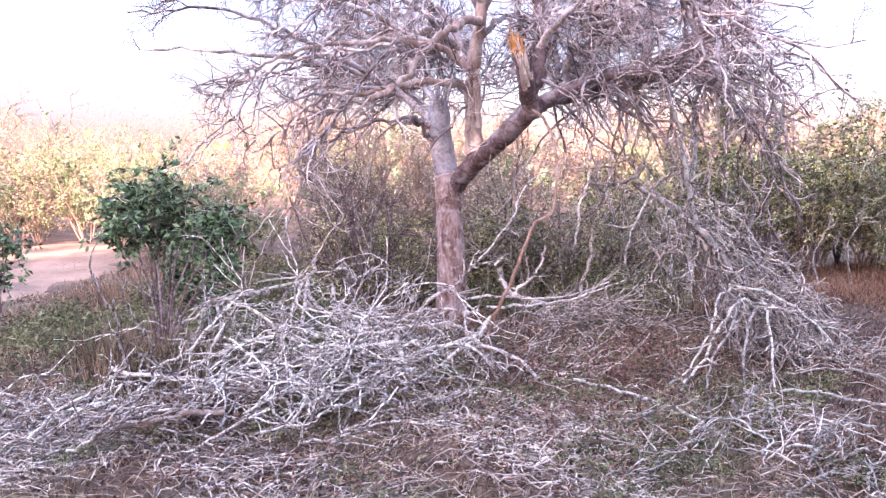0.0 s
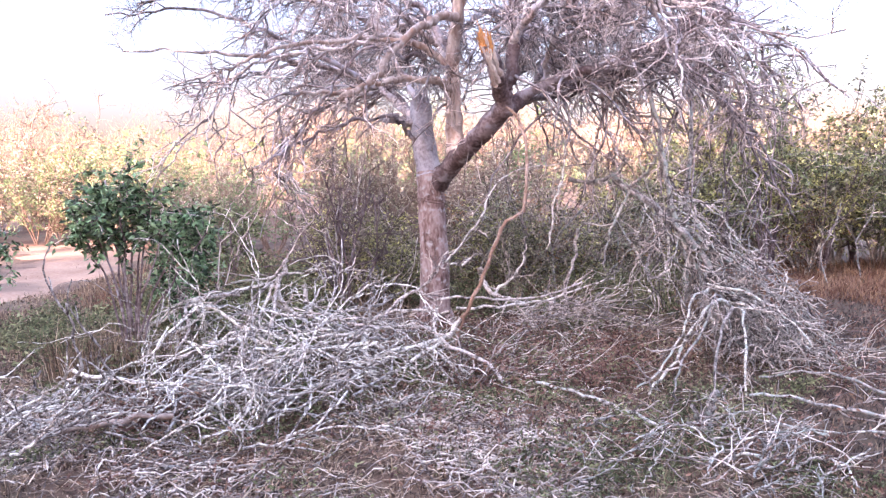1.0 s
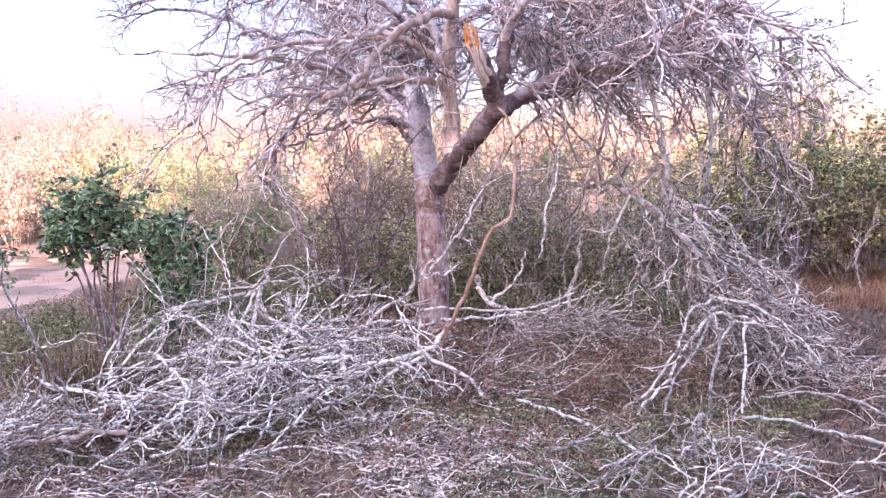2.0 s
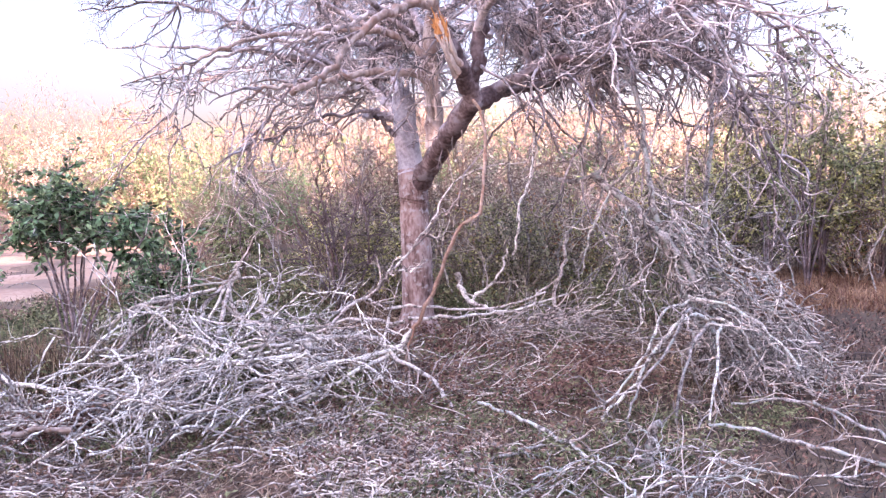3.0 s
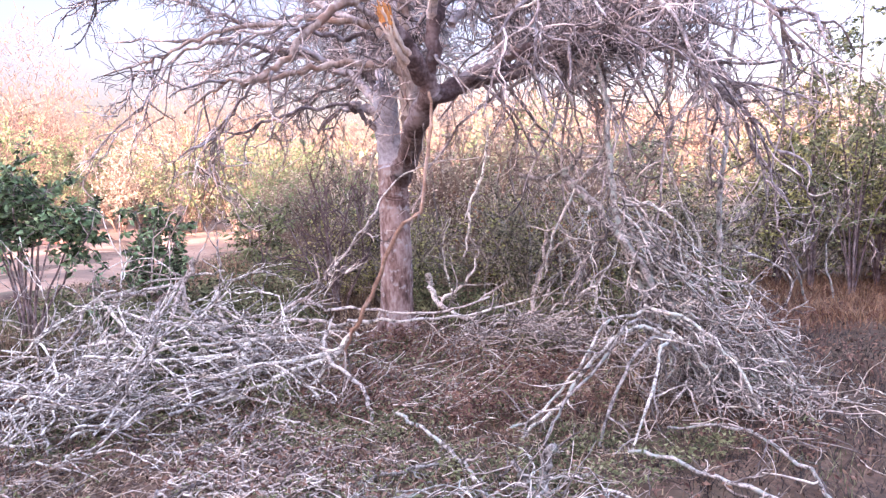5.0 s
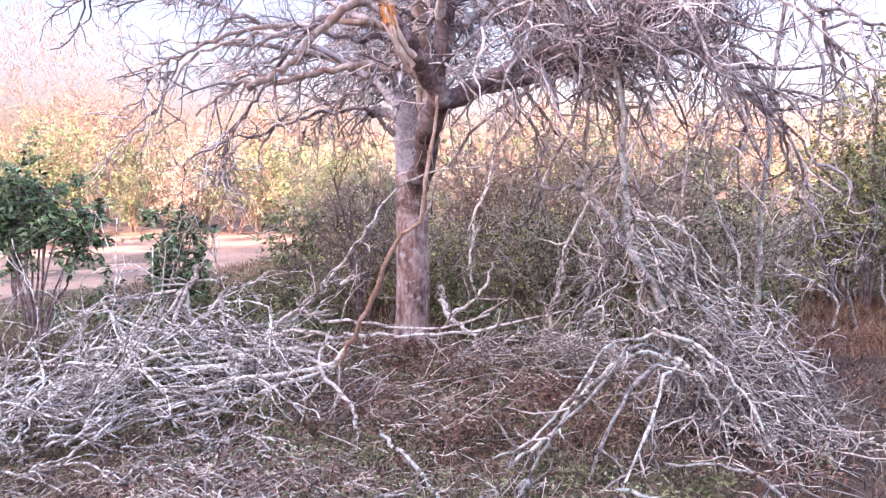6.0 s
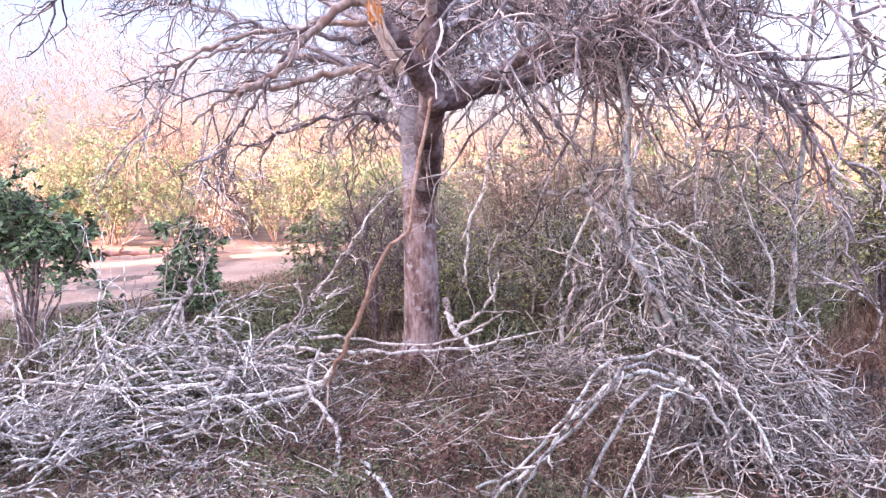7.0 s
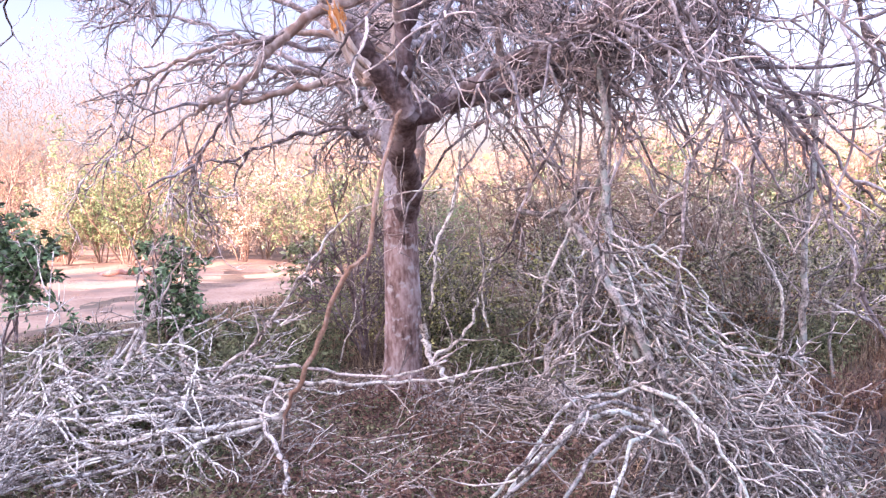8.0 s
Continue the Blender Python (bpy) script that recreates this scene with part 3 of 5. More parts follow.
# the sawn stub's pale hanging shreds near the crotch
b = Buf()
for k in range(24):
    p, t = along(shoots[k % 4], rng.uniform(0.3, 0.9))
    tube(b, local(wander(rng, p, (rng.normal(0, 0.5), rng.normal(-0.3, 0.4), -0.7), rng.uniform(0.25, 0.6), 7, 0.2, 0.2)), 0.006, 0.002, 4)
part("bark_fringe", b, PALETWIG, tree, "pale shreds of bark and twigs hanging down", kind="stuff")


# ---- cut branches lying on the ground ----
def fallen(label, lines, mat, seed, side=6, side_len=0.35, twig=5, droop=0.03, name="fallen_branch", category="branch", kink=0.009, twigmat=None, spread=0.65, lump=0.06):
    """A cut branch: thick stems, each a part, with side branches and fine twigs."""
    rng = np.random.default_rng(seed)
    base = np.array(lines[0][0][0], float)
    e = thing(name, base, label, category, {"bare_shoot": "bare shoots", "bare_sapling": "bare saplings", "hanging_branch": "hanging branches", "fallen_branch": "cut branches on the ground"}.get(name, ""))
    subs = []
    for ctrl, r0, r1 in lines:
        line = roughen(spline(ctrl, min(24, 3 * len(ctrl) + 2)), rng, kink)
        b = Buf()
        tube(b, line - base, r0, r1, 7, lump, rng)
        part("stem", b, mat, e)
        subs += sprout(rng, line, side, side_len, spread, 7, 0.2, droop, 0.2, 1.0)
    b, c = Buf(), Buf()
    for q in subs:
        q[:, 2] = np.maximum(q[:, 2], gz(q[:, 0], q[:, 1]) + 0.01)
        tube(b, q - base, 0.0062, 0.003, 4, 0.05, rng)
        for w in sprout(rng, q, twig, side_len * 0.5, 0.7, 5, 0.25, droop, 0.15, 1.0):
            w[:, 2] = np.maximum(w[:, 2], gz(w[:, 0], w[:, 1]) + 0.005)
            tube(c, w - base, 0.0034, 0.0018, 3, caps=False)
    if subs:
        part("brushwood", b, twigmat or PALETWIG, e, kind="stuff")
    if twig:
        part("fine_twig_mass", c, twigmat or PALETWIG, e, kind="stuff")
    return e


# large limb that broke out of the crown and leans to the ground
rng = np.random.default_rng(21)
lines = [
    ([(1.70, 7.34, 1.28), (1.95, 7.1, 1.08), (2.16, 6.91, 0.88), (2.32, 6.86, 0.64), (2.48, 6.83, 0.38), (2.6, 6.78, 0.02)], 0.031, 0.016),
    ([(1.80, 7.4, 2.3), (2.0, 7.22, 1.8), (2.03, 7.1, 1.51), (2.07, 7.04, 1.2), (2.15, 6.98, 0.86), (2.3, 6.9, 0.5), (2.42, 6.85, 0.05)], 0.017, 0.023),
    ([(1.81, 7.25, 1.22), (1.94, 7.16, 1.34), (2.03, 7.1, 1.5)], 0.014, 0.011),
    ([(1.36, 7.5, 1.28), (1.52, 7.48, 1.25), (1.7, 7.4, 1.3), (1.80, 7.45, 1.42)], 0.017, 0.02),
    ([(1.8, 7.22, 1.19), (1.72, 7.2, 1.03), (1.63, 7.2, 0.78), (1.6, 7.2, 0.62)], 0.011, 0.007),
    ([(1.7, 7.2, 0.96), (1.79, 7.18, 0.82), (1.9, 7.15, 0.6), (2.02, 7.1, 0.35)], 0.008, 0.006),
    ([(2.19, 6.95, 0.93), (2.49, 7.1, 0.7), (2.78, 7.4, 0.57), (2.94, 7.6, 0.5)], 0.012, 0.006),
    ([(2.23, 6.9, 0.87), (2.5, 7.0, 0.64), (2.77, 7.1, 0.45), (3.02, 7.1, 0.28), (3.23, 6.9, 0.05), (3.42, 6.7, -0.05)], 0.013, 0.006),
    ([(2.46, 6.62, 0.36), (2.3, 6.42, 0.45), (2.14, 6.24, 0.36), (1.95, 6.1, 0.1), (1.77, 5.94, -0.06)], 0.013, 0.009),
    ([(2.5, 6.6, 0.3), (2.4, 6.4, 0.4), (2.28, 6.2, 0.26), (2.18, 5.92, -0.07)], 0.013, 0.009),
    ([(2.4, 6.66, 0.42), (2.28, 6.4, 0.5), (2.2, 6.2, 0.38), (2.0, 6.0, 0.12), (1.9, 5.85, -0.06)], 0.010, 0.007),
    ([(2.3, 6.7, 0.5), (2.12, 6.4, 0.47), (2.02, 6.2, 0.27), (1.85, 6.05, 0.05), (1.68, 5.95, -0.05)], 0.010, 0.007),
    ([(2.5, 6.6, 0.36), (2.46, 6.35, 0.38), (2.42, 6.15, 0.2), (2.36, 5.85, -0.06)], 0.010, 0.007),
    ([(2.4, 6.6, 0.42), (2.56, 6.45, 0.38), (2.68, 6.5, 0.2), (2.75, 6.45, -0.03)], 0.011, 0.007),
    ([(2.3, 6.75, 0.52), (2.6, 6.6, 0.45), (2.85, 6.4, 0.25), (2.98, 6.3, 0.0)], 0.011, 0.006),
]
stems = (spline(lines[0][0], 24), spline(lines[1][0][2:], 20))
for k in range(84):
    p, t = along(stems[k % 2], rng.uniform(0.12, 0.9) if k % 2 == 0 else rng.uniform(0.25, 0.95))
    e = np.array((p[0] + rng.uniform(0.12, 1.15) * (0.45 + 0.6 * min(p[2], 1.0)), max(6.5, p[1] + rng.normal(0.05, 0.42)), 0.0))
    e[2] = gz(e[0], e[1]) + rng.uniform(0.0, 0.35) * min(1.0, p[2] + 0.2)
    bow = np.array((rng.normal(0.04, 0.09), rng.normal(0, 0.11), rng.uniform(-0.05, 0.24) * p[2]))
    q = roughen(spline([p, p + (e - p) * 0.35 + bow, p + (e - p) * 0.72 + bow * 0.8 + rng.normal(0, 0.05, 3), e], 13), rng, 0.017)
    lines.append((q, rng.uniform(0.0035, 0.008), 0.003))
# loose strands that curl down on the side of the trunk
for k in range(16):
    p, t = along(stems[k % 2], rng.uniform(0.15, 0.6))
    q = wander(rng, p, (rng.normal(-0.25, 0.4), rng.normal(-0.2, 0.4), -0.5), rng.uniform(0.3, 0.7), 8, 0.22, 0.14)
    lines.append((q, rng.uniform(0.004, 0.006), 0.003))
fallen("broken grey lichened limb leaning from the crown to the ground", lines, LICHEN, 22, 5, 0.24, 3, 0.01, twigmat=GREYTWIG, name="broken_limb", category="branch", kink=0.007, spread=0.9, lump=0.09)

fallen("thin pale dead branch lying low in front of the trunk",
       [([(0.0, 6.42, 0.36), (0.1, 6.44, 0.46), (0.24, 6.46, 0.545), (0.34, 6.5, 0.47), (0.6, 6.55, 0.47), (0.9, 6.6, 0.45), (1.15, 6.6, 0.48), (1.38, 6.6, 0.56)], 0.013, 0.006),
        ([(0.23, 6.46, 0.54), (0.34, 6.45, 0.64), (0.43, 6.45, 0.74)], 0.011, 0.009),
        ([(0.42, 6.44, 0.73), (0.53, 6.45, 0.84), (0.63, 6.46, 0.95), (0.71, 6.5, 1.1), (0.78, 6.62, 1.25), (0.95, 6.8, 1.37), (1.25, 6.9, 1.4)], 0.009, 0.004),
        ([(0.4, 6.44, 0.7), (0.5, 6.4, 0.73), (0.58, 6.38, 0.72)], 0.006, 0.004),
        ([(0.5, 6.5, 0.40), (0.75, 6.6, 0.39), (1.05, 6.85, 0.38), (1.4, 7.1, 0.45), (1.7, 7.3, 0.5)], 0.012, 0.005)],
       PALESTEM, 31, 4, 0.2, 3, 0.0)
fallen("pale forked stub standing up from a cut branch",
       [([(0.62, 7.62, 0.56), (0.66, 7.6, 0.42), (0.78, 7.5, 0.33), (1.0, 7.3, 0.3)], 0.026, 0.012),
        ([(0.75, 7.52, 0.35), (0.95, 7.6, 0.55), (1.02, 7.65, 0.75)], 0.014, 0.006)], PALESTEM, 32, 3, 0.25, 3, 0.0)
fallen("bent reddish dead branch hanging down from the crown",
       [([(0.87, 7.05, 1.84), (0.96, 6.85, 1.72), (1.01, 6.66, 1.5), (1.0, 6.58, 1.28), (0.975, 6.55, 1.07), (0.87, 6.58, 1.02), (0.79, 6.52, 0.85), (0.7, 6.5, 0.64), (0.62, 6.48, 0.45), (0.55, 6.45, 0.33)], 0.010, 0.015),
        ([(0.56, 6.45, 0.36), (0.5, 6.43, 0.16), (0.47, 6.42, -0.06)], 0.009, 0.006)],
       REDBARK, 33, 2, 0.2, 2, 0.0, name="hanging_branch")
fallen("crooked pale stick hanging among the twigs",
       [([(1.3, 6.95, 1.6), (1.28, 6.9, 1.3), (1.2, 6.85, 1.1), (1.2, 6.85, 0.92), (1.16, 6.85, 0.78)], 0.009, 0.008)], PALESTEM, 34, 2, 0.15, 0, 0.1, name="hanging_branch")
fallen("short pale stick standing upright in the brush",
       [([(1.45, 7.9, 0.85), (1.42, 7.9, 0.6), (1.36, 7.9, 0.38), (1.33, 7.9, 0.0)], 0.014, 0.016)], PALESTEM, 35, 2, 0.2, 2, 0.0)
fallen("curved pale branch reaching out of the brush pile",
       [([(0.30, 6.55, 0.25), (0.41, 6.4, 0.18), (0.62, 6.25, 0.12), (0.76, 6.15, 0.05), (0.85, 6.05, -0.02), (0.95, 5.85, -0.08)], 0.014, 0.011),
        ([(0.35, 6.6, 0.4), (0.34, 6.45, 0.25), (0.44, 6.36, 0.16)], 0.010, 0.008)], PALESTEM, 36, 4, 0.2, 3, 0.02)
fallen("straight grey dead branch lying on the ground",
       [([(1.05, 5.95, 0.0), (1.35, 5.7, -0.02), (1.6, 5.45, -0.06), (1.8, 5.2, -0.1)], 0.010, 0.012)], LICHEN, 37, 3, 0.2, 3, 0.02)
fallen("long pale forked branch lying on dry grass",
       [([(2.35, 5.75, -0.03), (2.65, 5.6, -0.02), (2.95, 5.45, -0.06), (3.3, 5.3, -0.09)], 0.009, 0.013),
        ([(2.5, 6.1, 0.0), (2.85, 6.0, 0.06), (3.1, 5.7, 0.02), (3.25, 5.4, -0.05)], 0.007, 0.010),
        ([(2.3, 5.3, -0.06), (2.7, 5.15, -0.08), (3.0, 5.2, -0.08)], 0.007, 0.005)], LICHEN, 38, 6, 0.3, 3, 0.02)
fallen("pinkish straight log with a sawn end on the ground",
       [([(-1.02, 5.05, 0.03), (-1.2, 5.02, 0.03), (-1.45, 4.95, 0.0), (-1.72, 4.88, -0.04)], 0.019, 0.015)], TANBARK, 39, 3, 0.3, 3, 0.02)
fallen("pale thick branch lying across the edge of the pile",
       [([(-1.95, 5.72, 0.14), (-1.79, 5.61, 0.13), (-1.4, 5.55, 0.1), (-0.9, 5.6, 0.1), (-0.5, 5.7, 0.16)], 0.016, 0.010)], PALESTEM, 40, 6, 0.3, 3, 0.02)
fallen("short grey broken stick on the litter",
       [([(1.15, 5.1, -0.1), (1.35, 5.3, -0.07), (1.5, 5.4, -0.06)], 0.011, 0.008)], LICHEN, 41, 2, 0.2, 2, 0.0)
fallen("weathered sawn stump with upright pale shoots",
       [([(2.02, 5.33, -0.2), (2.03, 5.35, -0.02), (2.06, 5.35, 0.1)], 0.03, 0.022), ([(2.0, 5.3, -0.15), (1.9, 5.25, 0.05)], 0.02, 0.012)], LICHEN, 42, 2, 0.2, 2, 0.0, name="stump", category="stump")


# brush piles of cut branches
def mound(x, y, cx, cy, ax, ay, top):
    d = ((x - cx) / ax) ** 2 + ((y - cy) / ay) ** 2
    return top * max(0.0, 1 - d) ** 0.8


def pile(label, cx, cy, ax, ay, top, count, seed, flow=0.0, kinds=36, long=(0.5, 1.2), thick=(0.007, 0.014), twigcount=900, mat=None, hollow=None, loose=0.75):
    rng = np.random.default_rng(seed)
    e = thing("brush_pile", (cx, cy, float(gz(cx, cy))), label, "brush pile", "brush piles")
    sticks = []
    for k in range(kinds):
        L = rng.uniform(*long)
        axis = roughen(wander(rng, (-L / 2, 0, 0), (1, 0, 0.12), L, 14, 0.22, 0.022), rng, 0.007)
        b = Buf()
        r = thick[0] + (thick[1] - thick[0]) * rng.random() ** 1.6
        tube(b, axis, r, r * 0.55, 6, 0.07, rng)
        for _ in range(int(rng.integers(2, 5))):
            i = int(rng.integers(2, len(axis) - 2))
            d = aside(rng, unit(axis[i + 1] - axis[i]), 0.5) * np.array((1, 1, 0.6))
            q = wander(rng, axis[i], d, L * rng.uniform(0.2, 0.5), 7, 0.2, 0.02)
            base = b.n
            offshoot(b, 6 * i + int(rng.integers(0, 6)), q, r * 0.65, r * 0.35, 5)
            for _ in range(1):
                i = int(rng.integers(1, 6))
                d = aside(rng, unit(q[i + 1] - q[i]), 0.6)
                offshoot(b, base + 5 * i, wander(rng, q[i], d, L * rng.uniform(0.1, 0.24), 4, 0.22, 0.02), r * 0.38, r * 0.2, 4)
        sticks.append(mesh_of("stick", b, mat or PALE))
    for k in range(count):
        while True:
            u, v = rng.uniform(-1, 1, 2)
            if u * u + v * v < 1:
                break
        x, y = cx + u * ax, cy + v * ay
        h = mound(x, y, cx, cy, ax, ay, top)
        g = float(gz(x, y))
        z = g + 0.015 + h * (rng.uniform(0.62, 1.0) if rng.random() < 0.8 else rng.uniform(0.05, 0.6))
        gap = math.hypot(x - hollow[0], y - hollow[1]) if hollow else 9.0
        if hollow and (gap < hollow[2] or gap < 1.7 * hollow[2] and rng.random() < 0.4):
            z = g + 0.02 + h * rng.uniform(0.03, 0.38)
        rz = flow + rng.normal(0, loose)
        slope = -math.degrees(math.atan2(mound(x + 0.2 * math.cos(rz), y + 0.2 * math.sin(rz), cx, cy, ax, ay, top) - h, 0.2)) * 0.7
        slope = max(-28, min(28, slope)) + rng.normal(0, 7)
        s = rng.uniform(0.75, 1.2) * (0.7 + 0.3 * (1 - math.hypot(u, v)))
        o = new("stick", sticks[k % kinds])
        o.parent = e
        o.matrix_basis = Matrix.Translation((x - cx, y - cy, z - float(gz(cx, cy)))) @ pose(0, 0, 0, 0, slope, math.degrees(rz)) @ pose(0, 0, 0, rng.uniform(-35, 35)) @ Matrix.Scale(s, 4)
    b = Buf()
    for k in range(twigcount):
        u, v = rng.normal(0, 0.5, 2)
        x, y = cx + u * ax, cy + v * ay
        h = mound(x, y, cx, cy, ax, ay, top)
        w = wander(rng, (x, y, float(gz(x, y)) + 0.02 + h * rng.uniform(0.1, 1.02)), (math.cos(flow) + rng.normal(0, 0.7), math.sin(flow) + rng.normal(0, 0.7), rng.normal(0, 0.35)), rng.uniform(0.15, 0.5), 6, 0.2, 0.03)
        w[:, 2] = np.maximum(w[:, 2], gz(w[:, 0], w[:, 1]) + 0.006)
        tube(b, w - np.array((cx, cy, float(gz(cx, cy)))), rng.uniform(0.0025, 0.005), 0.0018, 4, caps=False)
    part("twig_mass", b, PALETWIG, e, kind="stuff")
    return e


pile("big tangled pile of pale cut branches beside the trunk", -0.72, 6.25, 1.2, 1.12, 0.58, 190, 51, flow=0.5, loose=0.6, long=(0.6, 1.35), thick=(0.006, 0.0135), twigcount=60, hollow=(-0.8, 6.42, 0.46))
pile("stream of thin pale branches at the foot of the pile", -0.7, 5.32, 1.0, 0.62, 0.2, 58, 57, flow=0.5, loose=0.45, kinds=20, long=(0.6, 1.2), thick=(0.007, 0.011), twigcount=30)
pile("low spread of thin grey cut branches on the ground", -1.55, 5.2, 0.9, 0.55, 0.14, 52, 52, flow=0.15, kinds=16, long=(0.5, 1.1), thick=(0.007, 0.013), twigcount=70)
pile("low heap of fine lichened grey branches", 1.95, 4.85, 0.72, 0.7, 0.15, 46, 53, flow=1.0, kinds=16, long=(0.4, 0.95), thick=(0.0048, 0.0092), twigcount=150, mat=LICHEN)
pile("spread of grey twigs under the broken limb", 2.95, 6.7, 0.75, 0.9, 0.13, 26, 54, flow=-0.7, kinds=16, long=(0.5, 1.1), thick=(0.004, 0.007), twigcount=150, mat=LICHEN)
pile("loose drift of dead twigs behind the cut branches", 1.35, 7.55, 0.75, 0.5, 0.3, 36, 55, flow=0.2, kinds=12, long=(0.4, 0.9), thick=(0.004, 0.008), twigcount=300)
pile("thin scatter of dead sticks over rusty weeds", 0.95, 6.5, 0.75, 0.75, 0.1, 30, 56, flow=0.4, kinds=14, long=(0.3, 0.8), thick=(0.003, 0.006), twigcount=260)
# long stems crowning the big pile
fallen("bundle of thick pale branches on the top of the pile",
       [([(-0.77, 6.72, 0.74), (-0.82, 6.7, 0.62), (-1.0, 6.66, 0.47), (-0.99, 6.5, 0.33), (-0.96, 6.3, 0.17)], 0.0168, 0.0115),
        ([(-0.84, 6.7, 0.6), (-0.93, 6.5, 0.36), (-0.89, 6.4, 0.2)], 0.012, 0.0092),
        ([(-0.82, 6.68, 0.62), (-0.84, 6.45, 0.27), (-0.76, 6.25, 0.13)], 0.018, 0.0115),
        ([(-0.85, 6.68, 0.55), (-0.72, 6.6, 0.37), (-0.46, 6.5, 0.26), (-0.15, 6.4, 0.2)], 0.018, 0.0115),
        ([(-0.9, 6.66, 0.48), (-0.7, 6.65, 0.34), (-0.36, 6.6, 0.3), (-0.06, 6.55, 0.25), (0.3, 6.5, 0.28)], 0.0144, 0.0103),
        ([(-0.68, 6.82, 0.54), (-0.65, 6.8, 0.4), (-0.57, 6.76, 0.2), (-0.5, 6.7, 0.05)], 0.0156, 0.0138),
        ([(-0.55, 6.74, 0.66), (-0.83, 6.8, 0.62), (-1.2, 6.8, 0.55), (-1.55, 6.75, 0.42)], 0.0096, 0.00575),
        ([(-0.15, 6.38, 0.27), (-0.13, 6.3, 0.19), (-0.08, 6.12, 0.1), (-0.02, 5.95, 0.0)], 0.024, 0.0161)],
       PALESTEM, 61, 4, 0.3, 3, 0.02)
fallen("long grey cut branches streaming down the side of the pile",
       [([(-0.15, 6.42, 0.25), (-0.29, 6.3, 0.16), (-0.5, 6.1, 0.14), (-0.9, 5.75, 0.1)], 0.018, 0.0092),
        ([(0.45, 6.6, 0.36), (0.07, 6.62, 0.36), (-0.24, 6.55, 0.26)], 0.0132, 0.0092),
        ([(0.5, 6.5, 0.3), (0.4, 6.38, 0.2), (0.0, 5.95, 0.17), (-0.3, 5.6, 0.06), (-0.7, 5.3, 0.0)], 0.0168, 0.00805),
        ([(0.53, 6.5, 0.33), (0.42, 6.4, 0.2), (0.2, 6.0, 0.11), (0.0, 5.75, 0.03)], 0.0144, 0.0092),
        ([(-0.08, 6.15, 0.22), (-0.44, 5.9, 0.22), (-0.89, 5.7, 0.14), (-1.3, 5.5, 0.0)], 0.0144, 0.0069),
        ([(-0.76, 6.1, 0.24), (-1.02, 6.0, 0.28), (-1.3, 5.85, 0.18), (-1.7, 5.7, 0.02)], 0.012, 0.00575),
        ([(0.2, 6.45, 0.3), (-0.1, 6.2, 0.3), (-0.5, 5.85, 0.28), (-1.0, 5.45, 0.08)], 0.0132, 0.0069),
        ([(0.1, 6.1, 0.14), (-0.2, 5.7, 0.08), (-0.55, 5.4, 0.02)], 0.0132, 0.00805)],
       PALESTEM, 62, 5, 0.35, 3, 0.02)
fallen("grey arched branches hanging over the side of the pile",
       [([(-1.1, 6.6, 0.5), (-1.43, 6.45, 0.46), (-1.36, 6.2, 0.32), (-1.4, 6.0, 0.12)], 0.0144, 0.0092),
        ([(-1.4, 6.46, 0.48), (-1.15, 6.3, 0.4), (-0.94, 6.2, 0.32), (-0.62, 6.0, 0.2)], 0.0132, 0.0092),
        ([(-1.12, 6.75, 0.5), (-1.5, 6.7, 0.46), (-1.85, 6.6, 0.3)], 0.0096, 0.00575),
        ([(-1.3, 6.42, 0.5), (-1.6, 6.38, 0.36), (-1.9, 6.3, 0.16)], 0.0108, 0.0069),
        ([(-0.95, 6.7, 0.56), (-1.2, 6.62, 0.5), (-1.5, 6.4, 0.25)], 0.0108, 0.0069)],
       PALESTEM, 63, 5, 0.3, 3, 0.02)
fallen("two long thin drooping twigs resting on the pile",
       [([(-0.95, 6.75, 0.55), (-0.84, 6.76, 0.66), (-0.72, 6.78, 0.84), (-0.57, 6.8, 1.06)], 0.009, 0.004),
        ([(-1.45, 7.1, 0.45), (-1.37, 7.1, 0.83), (-1.09, 7.1, 1.21), (-1.01, 7.12, 1.74), (-0.95, 7.15, 2.05)], 0.005, 0.004),
        ([(-1.38, 7.1, 0.5), (-1.28, 7.1, 0.74), (-1.1, 7.1, 1.05), (-1.0, 7.1, 1.36), (-1.0, 7.12, 1.7)], 0.004, 0.003)],
       PALETWIG, 64, 3, 0.2, 2, 0.05)
for k, (x, y, h) in enumerate(((-0.58, 8.55, 0.62), (0.02, 8.5, 0.75))):
    fallen("thin bare upright shoot with a forked tip", [([(x - 0.22, y, 0.0), (x - 0.1, y, h * 0.45), (x, y, h)], 0.008, 0.004)], PALE, 70 + k, 3, 0.25, 2, -0.05, name="bare_shoot", category="shoot")


